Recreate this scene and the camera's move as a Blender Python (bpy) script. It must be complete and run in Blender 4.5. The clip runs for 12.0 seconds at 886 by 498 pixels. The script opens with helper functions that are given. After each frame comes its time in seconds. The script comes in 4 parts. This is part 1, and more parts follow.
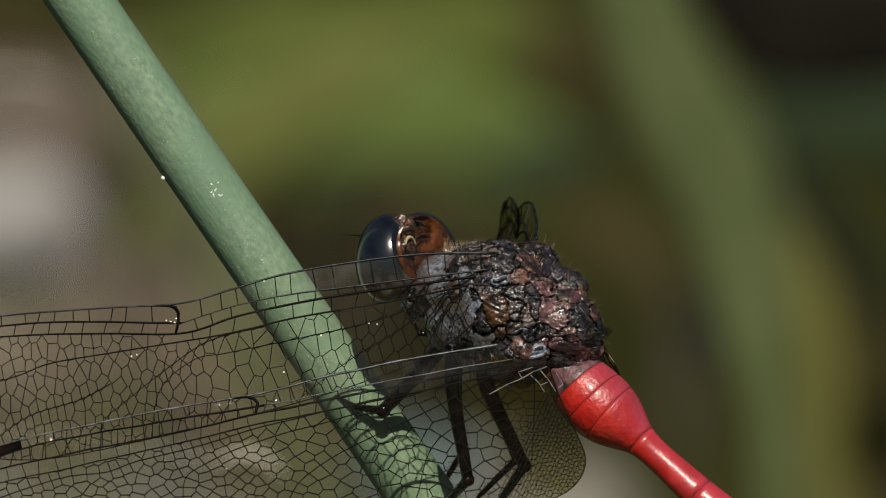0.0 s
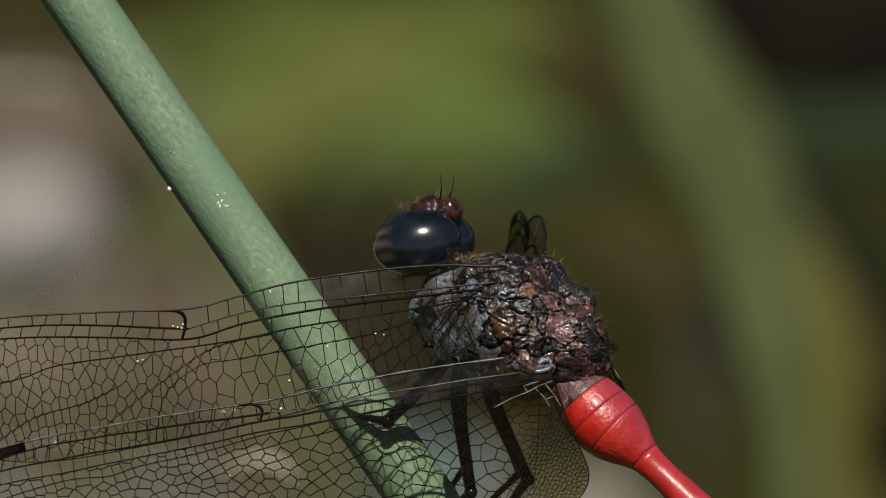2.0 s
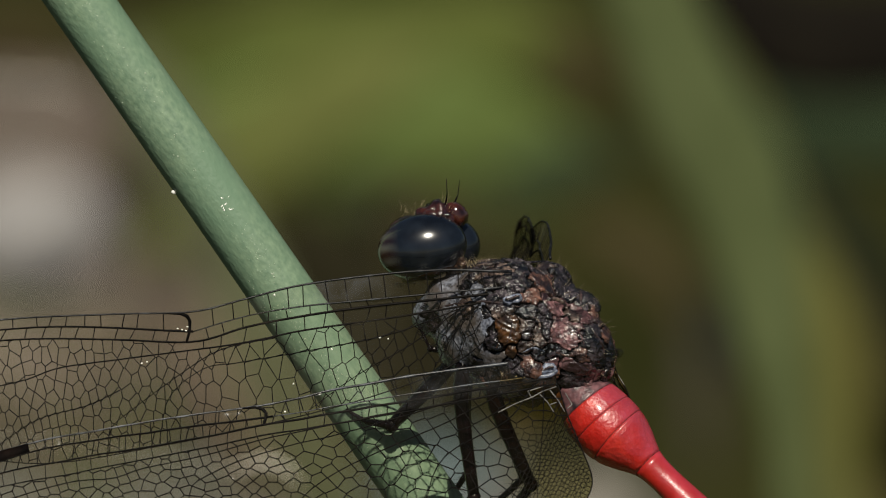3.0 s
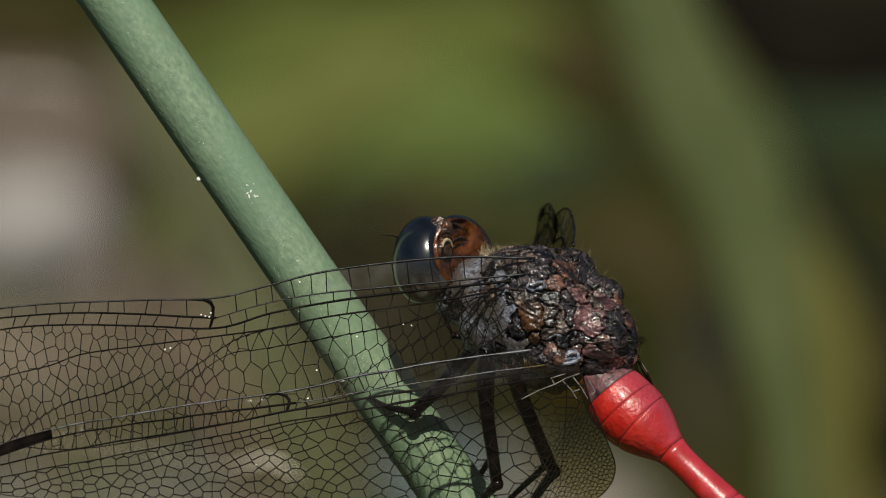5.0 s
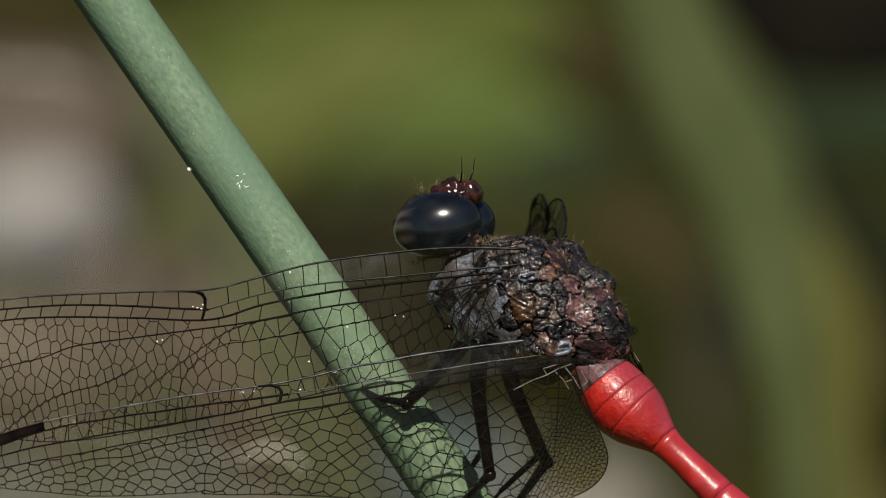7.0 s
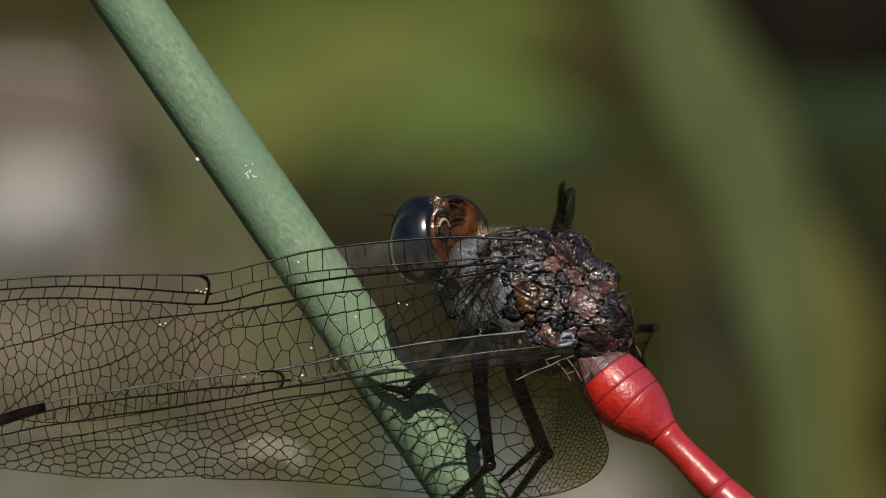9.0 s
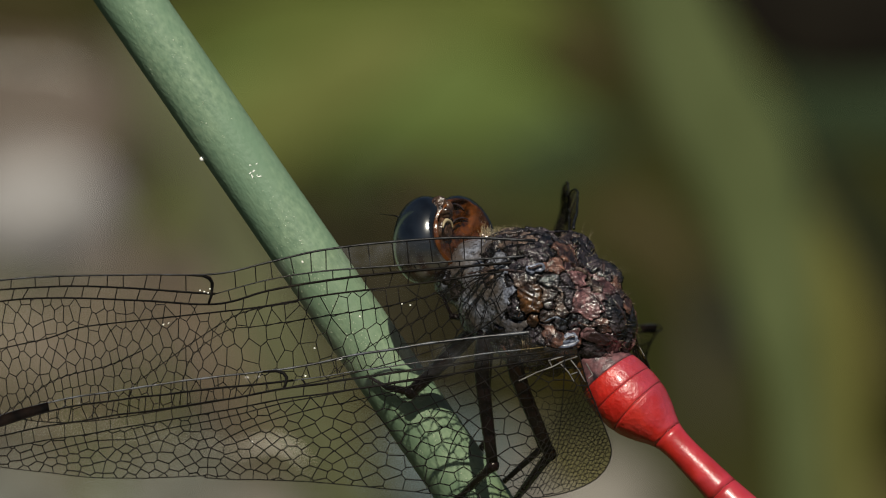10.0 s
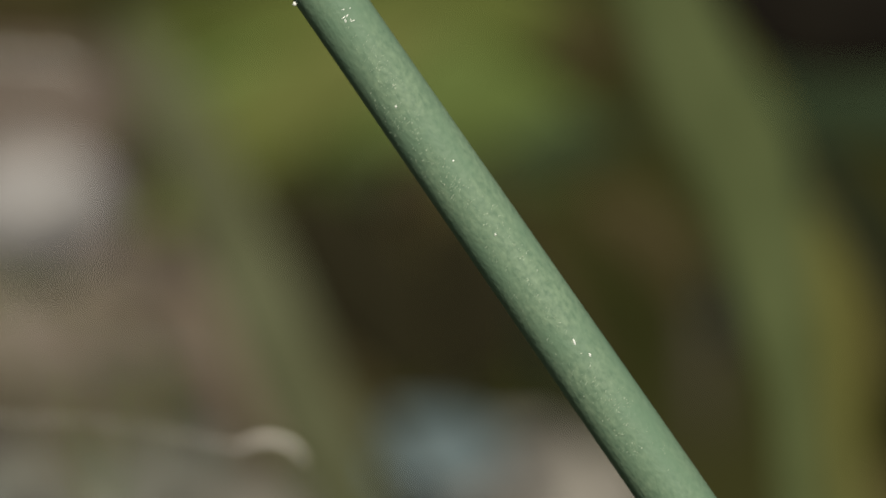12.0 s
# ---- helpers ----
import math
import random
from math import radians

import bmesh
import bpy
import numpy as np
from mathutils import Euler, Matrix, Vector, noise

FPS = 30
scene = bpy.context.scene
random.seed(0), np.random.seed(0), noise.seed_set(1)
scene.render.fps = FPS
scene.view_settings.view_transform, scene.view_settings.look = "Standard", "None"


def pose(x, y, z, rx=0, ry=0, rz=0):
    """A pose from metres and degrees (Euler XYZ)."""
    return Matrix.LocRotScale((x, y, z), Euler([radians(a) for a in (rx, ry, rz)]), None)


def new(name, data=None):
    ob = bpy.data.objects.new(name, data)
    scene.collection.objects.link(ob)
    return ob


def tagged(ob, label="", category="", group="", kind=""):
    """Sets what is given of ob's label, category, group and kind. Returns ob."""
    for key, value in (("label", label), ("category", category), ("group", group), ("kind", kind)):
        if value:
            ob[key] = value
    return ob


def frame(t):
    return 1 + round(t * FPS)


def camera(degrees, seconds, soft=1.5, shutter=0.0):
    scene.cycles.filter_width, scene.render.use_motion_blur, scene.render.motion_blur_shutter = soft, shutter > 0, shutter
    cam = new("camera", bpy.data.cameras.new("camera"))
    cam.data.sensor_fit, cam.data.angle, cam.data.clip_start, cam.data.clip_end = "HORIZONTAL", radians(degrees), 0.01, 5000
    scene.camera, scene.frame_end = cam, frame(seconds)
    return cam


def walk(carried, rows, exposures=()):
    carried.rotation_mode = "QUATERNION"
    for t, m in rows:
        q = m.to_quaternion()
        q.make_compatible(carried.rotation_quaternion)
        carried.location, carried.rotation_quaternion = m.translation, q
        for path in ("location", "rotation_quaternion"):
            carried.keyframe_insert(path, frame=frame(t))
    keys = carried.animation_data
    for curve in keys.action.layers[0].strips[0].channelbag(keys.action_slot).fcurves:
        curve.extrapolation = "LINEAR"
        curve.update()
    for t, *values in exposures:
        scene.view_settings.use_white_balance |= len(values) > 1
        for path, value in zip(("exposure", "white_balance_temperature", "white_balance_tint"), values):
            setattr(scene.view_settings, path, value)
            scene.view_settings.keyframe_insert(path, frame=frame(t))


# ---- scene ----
from mathutils.bvhtree import BVHTree
from mathutils.geometry import delaunay_2d_cdt

# A close view through a long lens, from 1.2 m: 32 units of the picture are one millimetre at the stem.
UNIT = 32.0
DIST = 1.2
PITCH = 12.0
HEIGHT = 0.45
LENS = 2 * math.degrees(math.atan(784 / UNIT / 1000 / DIST))
VIEW = Matrix.Translation((0, 0, HEIGHT)) @ pose(0, 0, 0, -PITCH)

cam = camera(LENS, 12.0, soft=1.1, shutter=0.35)
cam.data.dof.use_dof = True
cam.data.dof.focus_distance = DIST - 0.001
cam.data.dof.aperture_fstop = 112.0

# the slow drift of the hand-held camera: seconds, drift right, drift down
DRIFT = [(0, -40, 26), (0.5, -40, 24), (1, -28, 27), (1.5, -23, 33), (2, -15, 36), (2.5, -12, 43), (3, -8, 41), (5, -10, 38),
         (5.5, -9, 33), (6, -5, 30), (6.5, -3, 22), (7, 1, 20), (9, 3, 14), (9.5, 2, 10), (10, 3, 8), (10.5, 4, 1), (11, 1, 1),
         (11.5, 0, -4), (12, 0, 0)]
STEP = LENS / 1568


def drift(t):
    ts = [d[0] for d in DRIFT]
    return np.interp(t, ts, [d[1] for d in DRIFT]), np.interp(t, ts, [d[2] for d in DRIFT])


walk(cam, [(t, VIEW @ pose(0, -DIST, 0) @ pose(0, 0, 0, 90 + dy * STEP, 0, dx * STEP)) for t, dx, dy in DRIFT])


def spot(x, y, depth=0.0):
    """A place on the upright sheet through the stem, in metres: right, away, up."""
    return Vector(((x - 784) / UNIT, depth, (441 - y) / UNIT)) * 0.001


def afar(x, y, d):
    """A place d metres from the lens, in the world."""
    k = d / DIST
    p = spot(x, y)
    return VIEW @ Vector((p.x * k, d - DIST, p.z * k))


# ---- light ----
SUN_TO = Vector((0.04, -0.60, 0.795)).normalized()
world = bpy.data.worlds.new("sky")
scene.world = world
world.use_nodes = True
wn = world.node_tree
sky = wn.nodes.new("ShaderNodeTexSky")
sky.sky_type = "NISHITA"
sky.sun_disc = False
sky.sun_elevation = math.asin(SUN_TO.z)
sky.sun_rotation = math.atan2(SUN_TO.x, SUN_TO.y)
wn.links.new(sky.outputs[0], wn.nodes["Background"].inputs[0])
wn.nodes["Background"].inputs[1].default_value = 0.032
sun = new("sun", bpy.data.lights.new("sun", "SUN"))
sun.data.energy, sun.data.angle, sun.data.color = 4.9, radians(0.53), (1.0, 0.94, 0.80)
sun.rotation_euler = (-SUN_TO).to_track_quat("-Z", "Y").to_euler()
scene.view_settings.exposure = 0.0


# ---- materials ----
def mat(name, dark, light, rough=0.5, scale=800.0, detail=6.0, bump=0.0, bump_scale=None, spec=0.5, low=0.35, high=0.65,
        coat=0.0, stretch=(1, 1, 1), big=0.0, tint=None, island=0.0, sub=0.0, crack=0.0):
    """A node material: two tones mixed by noise, with a second, larger blotch scale and fine relief."""
    m = bpy.data.materials.new(name)
    m.use_nodes = True
    n, l = m.node_tree.nodes, m.node_tree.links
    b = n["Principled BSDF"]
    tc = n.new("ShaderNodeTexCoord")
    mp = n.new("ShaderNodeMapping")
    mp.inputs["Scale"].default_value = stretch
    l.new(tc.outputs["Object"], mp.inputs[0])
    nz = n.new("ShaderNodeTexNoise")
    nz.inputs["Scale"].default_value, nz.inputs["Detail"].default_value = scale, detail
    l.new(mp.outputs[0], nz.inputs["Vector"])
    ramp = n.new("ShaderNodeMapRange")
    ramp.inputs[1].default_value, ramp.inputs[2].default_value = low, high
    l.new(nz.outputs[0], ramp.inputs[0])
    mix = n.new("ShaderNodeMix")
    mix.data_type = "RGBA"
    mix.inputs[6].default_value, mix.inputs[7].default_value = (*dark, 1), (*light, 1)
    l.new(ramp.outputs[0], mix.inputs[0])
    out = mix.outputs[2]
    if tint:
        nb = n.new("ShaderNodeTexNoise")
        nb.inputs["Scale"].default_value, nb.inputs["Detail"].default_value = big or scale / 6, 3
        l.new(mp.outputs[0], nb.inputs["Vector"])
        rb = n.new("ShaderNodeMapRange")
        rb.inputs[1].default_value, rb.inputs[2].default_value = 0.42, 0.62
        l.new(nb.outputs[0], rb.inputs[0])
        mb = n.new("ShaderNodeMix")
        mb.data_type = "RGBA"
        mb.inputs[7].default_value = (*tint, 1)
        l.new(rb.outputs[0], mb.inputs[0])
        l.new(out, mb.inputs[6])
        out = mb.outputs[2]
    if island:
        hv = n.new("ShaderNodeHueSaturation")
        rr = n.new("ShaderNodeMapRange")
        rr.inputs[3].default_value, rr.inputs[4].default_value = 1 - island, 1 + island
        l.new(n.new("ShaderNodeNewGeometry").outputs["Random Per Island"], rr.inputs[0])
        l.new(rr.outputs[0], hv.inputs["Value"])
        l.new(out, hv.inputs["Color"])
        out = hv.outputs[0]
    groove = None
    if crack:
        # fine dark lines between the smallest scales of the cuticle
        warp, add, cells, groove, dark_line = (n.new("ShaderNode" + k) for k in ("TexNoise", "VectorMath", "TexVoronoi", "MapRange", "Mix"))
        warp.inputs["Scale"].default_value, warp.inputs["Detail"].default_value = crack * 0.9, 3
        l.new(mp.outputs[0], warp.inputs["Vector"])
        add.operation = "MULTIPLY_ADD"
        add.inputs[1].default_value = (1.1 / crack,) * 3
        l.new(warp.outputs["Color"], add.inputs[0])
        l.new(mp.outputs[0], add.inputs[2])
        cells.feature = "DISTANCE_TO_EDGE"
        cells.inputs["Scale"].default_value = crack
        l.new(add.outputs[0], cells.inputs["Vector"])
        groove.inputs[1].default_value, groove.inputs[2].default_value = 0.0, 0.07
        groove.inputs[3].default_value = 0.35
        l.new(cells.outputs["Distance"], groove.inputs[0])
        dark_line.data_type = "RGBA"
        dark_line.inputs[6].default_value = (dark[0] * 0.3, dark[1] * 0.3, dark[2] * 0.3, 1)
        l.new(groove.outputs[0], dark_line.inputs[0])
        l.new(out, dark_line.inputs[7])
        out = dark_line.outputs[2]
    l.new(out, b.inputs["Base Color"])
    b.inputs["Roughness"].default_value = rough
    b.inputs["Specular IOR Level"].default_value = spec
    b.inputs["Coat Weight"].default_value = coat
    b.inputs["Coat Roughness"].default_value = 0.08
    if sub:
        b.inputs["Subsurface Weight"].default_value = sub
        b.inputs["Subsurface Radius"].default_value = (0.0006, 0.0002, 0.0001)
        b.inputs["Subsurface Scale"].default_value = 1.0
    if bump:
        bn = n.new("ShaderNodeTexNoise")
        bn.inputs["Scale"].default_value, bn.inputs["Detail"].default_value = bump_scale or scale * 2, 4
        l.new(mp.outputs[0], bn.inputs["Vector"])
        bp = n.new("ShaderNodeBump")
        bp.inputs["Strength"].default_value, bp.inputs["Distance"].default_value = bump, 0.00006
        l.new(bn.outputs[0], bp.inputs["Height"])
        last = bp
        if groove:
            last = n.new("ShaderNodeBump")
            last.inputs["Strength"].default_value, last.inputs["Distance"].default_value = 0.4, 0.00006
            l.new(groove.outputs[0], last.inputs["Height"])
            l.new(bp.outputs[0], last.inputs["Normal"])
        l.new(last.outputs[0], b.inputs["Normal"])
    return m


M_STEM = mat("stem_skin", (0.096, 0.161, 0.104), (0.204, 0.286, 0.186), 0.5, 3800, bump=0.7, bump_scale=4200, stretch=(1, 1, 0.6), spec=0.3, low=0.22, high=0.78,
             tint=(0.131, 0.209, 0.136), big=320)
M_FLECK = mat("pale_fleck", (0.22, 0.29, 0.19), (0.50, 0.56, 0.44), 0.6, 3000)
# white of the stem's grains and flakes, and of the painted wing glints
M_GRAIN_GLINT = mat("bright_grain_and_glint", (0.85, 0.85, 0.8), (0.95, 0.95, 0.9), 0.15, 3000)
M_HINGE = mat("blue_grey_hinge", (0.010, 0.012, 0.018), (0.19, 0.215, 0.29), 0.35, 2600, bump=1.0, bump_scale=5000, coat=0.2)
M_RIDGE = mat("dark_ridge", (0.008, 0.006, 0.007), (0.05, 0.032, 0.03), 0.25, 1500, bump=0.6, coat=0.3)
M_AMBER = mat("amber_cuticle", (0.010, 0.005, 0.003), (0.100, 0.042, 0.012), 0.3, 2000, bump=0.6, coat=0.3, tint=(0.014, 0.007, 0.004), big=1300, crack=1000)
M_OCCIPUT = mat("orange_occiput", (0.012, 0.004, 0.002), (0.175, 0.050, 0.007), 0.22, 1300, bump=1.2, bump_scale=3200, coat=0.4, tint=(0.018, 0.007, 0.004), big=620, low=0.38, high=0.66)
M_NAPE = mat("dark_brown_nape", (0.008, 0.004, 0.003), (0.085, 0.045, 0.026), 0.3, 2600, bump=1.2, bump_scale=5000, coat=0.3)
M_FACE = mat("red_brown_face", (0.004, 0.002, 0.002), (0.052, 0.012, 0.006), 0.14, 1500, bump=0.9, bump_scale=3000, coat=1.0, tint=(0.008, 0.003, 0.003), big=600)
M_RED = mat("red_abdomen", (0.36, 0.008, 0.005), (0.60, 0.034, 0.018), 0.34, 900, bump=0.5, bump_scale=2600, coat=0.5,
            tint=(0.30, 0.016, 0.014), big=360)
M_RED_MATTE = mat("matte_red_abdomen", (0.24, 0.007, 0.006), (0.58, 0.040, 0.028), 0.38, 1500, bump=1.1, bump_scale=3600, coat=0.4,
                  tint=(0.40, 0.010, 0.006), big=330, low=0.3, high=0.72, sub=0.2)
M_RED_TAIL = mat("deep_red_abdomen", (0.22, 0.007, 0.006), (0.46, 0.040, 0.046), 0.4, 900, bump=0.5, bump_scale=2600, coat=0.25,
                 tint=(0.26, 0.014, 0.016), big=360)
M_RED_BASE = mat("dusky_abdomen_base", (0.022, 0.014, 0.018), (0.19, 0.085, 0.092), 0.4, 1500, bump=1.0, bump_scale=3600, coat=0.1)
M_TAIL = mat("dark_red_tail", (0.20, 0.016, 0.018), (0.32, 0.036, 0.040), 0.5, 1300, bump=0.4)
M_SUTURE = mat("dark_suture", (0.06, 0.008, 0.008), (0.14, 0.015, 0.015), 0.5, 2000)
M_LEG = mat("dark_leg", (0.002, 0.0018, 0.002), (0.007, 0.0035, 0.004), 0.2, 1500, bump=0.9, coat=0.1, spec=0.2)
M_VEIN = mat("dark_vein", (0.002, 0.0018, 0.0018), (0.009, 0.0075, 0.0065), 0.55, 900, spec=0.06)
M_VEIN_PALE = mat("pale_vein", (0.006, 0.006, 0.007), (0.085, 0.095, 0.115), 0.35, 1100, low=0.42, high=0.7, spec=0.35)
M_VEIN_ROOT = mat("root_vein", (0.03, 0.027, 0.025), (0.17, 0.16, 0.15), 0.4, 1200)
M_VEIN_GREY = mat("grey_vein", (0.005, 0.005, 0.006), (0.06, 0.065, 0.075), 0.4, 1100, low=0.55, high=0.75, spec=0.25)
M_STIGMA = mat("dark_stigma", (0.002, 0.0015, 0.0015), (0.008, 0.005, 0.004), 0.75, 1500, spec=0.04)
M_HAIR = mat("pale_hair", (0.20, 0.15, 0.08), (0.42, 0.35, 0.22), 0.5, 900)
M_HAIR_DARK = mat("dark_hair", (0.02, 0.016, 0.014), (0.06, 0.045, 0.035), 0.5, 900)


M_THORAX = mat("thorax_cuticle", (0.0012, 0.001, 0.001), (0.006, 0.005, 0.005), 0.4, 2600, bump=0.5, bump_scale=4000, coat=0.0, spec=0.1, low=0.42, high=0.75)
M_PLEURA = mat("bloomy_side_plate", (0.005, 0.005, 0.008), (0.26, 0.28, 0.35), 0.26, 4800, bump=1.1, bump_scale=5600, coat=0.3,
               tint=(0.070, 0.060, 0.057), big=700, low=0.30, high=0.74)
M_RUST = mat("rusty_plate", (0.016, 0.008, 0.007), (0.20, 0.098, 0.070), 0.24, 2200, bump=1.4, bump_scale=5200, coat=0.35, low=0.32, high=0.7, tint=(0.010, 0.006, 0.006), big=1000, crack=1150)
M_TAN = mat("tan_plate", (0.020, 0.014, 0.012), (0.21, 0.150, 0.122), 0.24, 2200, bump=1.4, bump_scale=5200, coat=0.35, low=0.32, high=0.7, tint=(0.012, 0.008, 0.008), big=1000, crack=1100)
M_PINK = mat("pinkish_plate", (0.026, 0.013, 0.014), (0.24, 0.120, 0.122), 0.22, 2200, bump=1.3, bump_scale=5200, coat=0.4, low=0.32, high=0.7, tint=(0.018, 0.008, 0.008), big=900, crack=1000)
M_BROWN = mat("brown_plate", (0.003, 0.0025, 0.0035), (0.092, 0.073, 0.082), 0.24, 2400, bump=1.5, bump_scale=5600, coat=0.35, low=0.36, high=0.74, tint=(0.003, 0.003, 0.0035), big=1100, crack=1250)


def eye_material():
    """Blue-black above, paling to grey-green with dark bars at the lower rim, under a clear gloss."""
    m = mat("compound_eye", (0.003, 0.004, 0.006), (0.008, 0.011, 0.016), 0.3, 900, coat=1.0, spec=0.04)
    m.node_tree.nodes["Principled BSDF"].inputs["Coat Roughness"].default_value = 0.16
    m.node_tree.nodes["Principled BSDF"].inputs["Coat IOR"].default_value = 1.72
    n, l = m.node_tree.nodes, m.node_tree.links
    b = n["Principled BSDF"]
    old = b.inputs["Base Color"].links[0].from_socket
    tc = n.new("ShaderNodeTexCoord")
    sx = n.new("ShaderNodeSeparateXYZ")
    l.new(tc.outputs["Object"], sx.inputs[0])
    wave = n.new("ShaderNodeTexWave")
    wave.inputs["Scale"].default_value, wave.inputs["Distortion"].default_value = 420, 3.0
    l.new(tc.outputs["Object"], wave.inputs["Vector"])
    pale = n.new("ShaderNodeMix")
    pale.data_type = "RGBA"
    pale.inputs[6].default_value, pale.inputs[7].default_value = (0.022, 0.008, 0.005, 1), (0.075, 0.07, 0.055, 1)
    l.new(wave.outputs["Fac"], pale.inputs[0])
    rg = n.new("ShaderNodeMapRange")
    rg.inputs[1].default_value, rg.inputs[2].default_value = -0.0005, -0.0017
    l.new(sx.outputs[2], rg.inputs[0])
    mx = n.new("ShaderNodeMix")
    mx.data_type = "RGBA"
    l.new(rg.outputs[0], mx.inputs[0])
    l.new(old, mx.inputs[6])
    l.new(pale.outputs[2], mx.inputs[7])
    l.new(mx.outputs[2], b.inputs["Base Color"])
    return m


M_EYE = eye_material()


def membrane_material(amber=False):
    """Clear, faintly smoky film: mostly see-through, a little scattered light, gloss at grazing angles."""
    m = bpy.data.materials.new("wing_membrane")
    m.use_nodes = True
    n, l = m.node_tree.nodes, m.node_tree.links
    n.remove(n["Principled BSDF"])
    clear = n.new("ShaderNodeBsdfTransparent")
    clear.inputs[0].default_value = (0.95, 0.935, 0.90, 1)
    haze = n.new("ShaderNodeBsdfDiffuse")
    haze.inputs[0].default_value = (0.29, 0.26, 0.20, 1)
    gloss = n.new("ShaderNodeBsdfGlossy")
    gloss.inputs["Roughness"].default_value = 0.13
    tc = n.new("ShaderNodeTexCoord")
    nz = n.new("ShaderNodeTexNoise")
    nz.inputs["Scale"].default_value = 800
    l.new(tc.outputs["Object"], nz.inputs["Vector"])
    bp = n.new("ShaderNodeBump")
    bp.inputs["Strength"].default_value, bp.inputs["Distance"].default_value = 0.6, 0.0002
    l.new(nz.outputs[0], bp.inputs["Height"])
    l.new(bp.outputs[0], gloss.inputs["Normal"])
    a = n.new("ShaderNodeMixShader")
    # sky sheen painted as a grey-blue haze streak along the front of the root
    along, across = n.new("ShaderNodeMapRange"), n.new("ShaderNodeMapRange")
    place = n.new("ShaderNodeSeparateXYZ")
    l.new(tc.outputs["Object"], place.inputs[0])
    along.inputs[1].default_value, along.inputs[2].default_value = 0.017, 0.010
    across.inputs[1].default_value, across.inputs[2].default_value = (0.0021, 0.0015) if amber else (0.0005, -0.0001)
    l.new(place.outputs[0], along.inputs[0])
    l.new(place.outputs[1], across.inputs[0])
    patchy = n.new("ShaderNodeMapRange")
    patchy.inputs[1].default_value, patchy.inputs[2].default_value = 0.3, 0.7
    l.new(nz.outputs[0], patchy.inputs[0])
    both, all_three, sum_up = (n.new("ShaderNodeMath") for _ in range(3))
    both.operation, all_three.operation, sum_up.operation = "MULTIPLY", "MULTIPLY", "MULTIPLY_ADD"
    front, short = n.new("ShaderNodeMapRange"), n.new("ShaderNodeMath")
    front.inputs[1].default_value, front.inputs[2].default_value = (-0.002, -0.001) if amber else (0.0055, 0.0088)
    l.new(place.outputs[0], front.inputs[0])
    short.operation = "MULTIPLY"
    l.new(along.outputs[0], short.inputs[0])
    l.new(front.outputs[0], short.inputs[1])
    l.new(short.outputs[0], both.inputs[0])
    l.new(across.outputs[0], both.inputs[1])
    l.new(both.outputs[0], all_three.inputs[0])
    l.new(patchy.outputs[0], all_three.inputs[1])
    l.new(all_three.outputs[0], sum_up.inputs[0])
    sum_up.inputs[1].default_value = 0.03 if amber else 0.075
    film_haze = n.new("ShaderNodeMath")
    film_haze.operation = "MULTIPLY_ADD"
    film_haze.inputs[1].default_value, film_haze.inputs[2].default_value = 0.009, 0.003
    l.new(patchy.outputs[0], film_haze.inputs[0])
    root_haze = n.new("ShaderNodeMath")
    root_haze.operation = "MULTIPLY_ADD"
    root_haze.inputs[1].default_value = 0.001 if amber else 0.036
    l.new(short.outputs[0], root_haze.inputs[0])
    l.new(film_haze.outputs[0], root_haze.inputs[2])
    l.new(root_haze.outputs[0], sum_up.inputs[2])
    l.new(sum_up.outputs[0], a.inputs[0])
    sky_sheen = n.new("ShaderNodeMix")
    sky_sheen.data_type = "RGBA"
    sky_sheen.inputs[6].default_value, sky_sheen.inputs[7].default_value = (0.29, 0.26, 0.20, 1), (0.36, 0.38, 0.42, 1)
    l.new(all_three.outputs[0], sky_sheen.inputs[0])
    l.new(sky_sheen.outputs[2], haze.inputs[0])
    l.new(clear.outputs[0], a.inputs[1])
    l.new(haze.outputs[0], a.inputs[2])
    fr = n.new("ShaderNodeFresnel")
    fr.inputs[0].default_value = 1.28
    if amber:
        # an amber stain spreads from the wing's root
        gap = n.new("ShaderNodeVectorMath")
        gap.operation = "DISTANCE"
        gap.inputs[1].default_value = (0.0005, 0.0028, 0)
        l.new(tc.outputs["Object"], gap.inputs[0])
        wide = n.new("ShaderNodeMapRange")
        wide.inputs[1].default_value, wide.inputs[2].default_value = 0.0044, 0.001
        l.new(gap.outputs["Value"], wide.inputs[0])
        stain = n.new("ShaderNodeMix")
        stain.data_type = "RGBA"
        stain.inputs[6].default_value, stain.inputs[7].default_value = (0.95, 0.935, 0.90, 1), (0.84, 0.60, 0.14, 1)
        l.new(wide.outputs[0], stain.inputs[0])
        lobe_gap = n.new("ShaderNodeVectorMath")
        lobe_gap.operation = "DISTANCE"
        lobe_gap.inputs[1].default_value = (-0.001, 0.0085, 0)
        l.new(tc.outputs["Object"], lobe_gap.inputs[0])
        lobe = n.new("ShaderNodeMapRange")
        lobe.inputs[1].default_value, lobe.inputs[2].default_value = 0.0055, 0.0032
        l.new(lobe_gap.outputs["Value"], lobe.inputs[0])
        olive = n.new("ShaderNodeMix")
        olive.data_type = "RGBA"
        olive.inputs[7].default_value = (0.50, 0.49, 0.27, 1)
        l.new(lobe.outputs[0], olive.inputs[0])
        l.new(stain.outputs[2], olive.inputs[6])
        l.new(olive.outputs[2], clear.inputs[0])
    c = n.new("ShaderNodeMixShader")
    soft_gloss = n.new("ShaderNodeMath")
    soft_gloss.operation = "MULTIPLY"
    soft_gloss.inputs[1].default_value = 0.11
    l.new(fr.outputs[0], soft_gloss.inputs[0])
    l.new(soft_gloss.outputs[0], c.inputs[0])
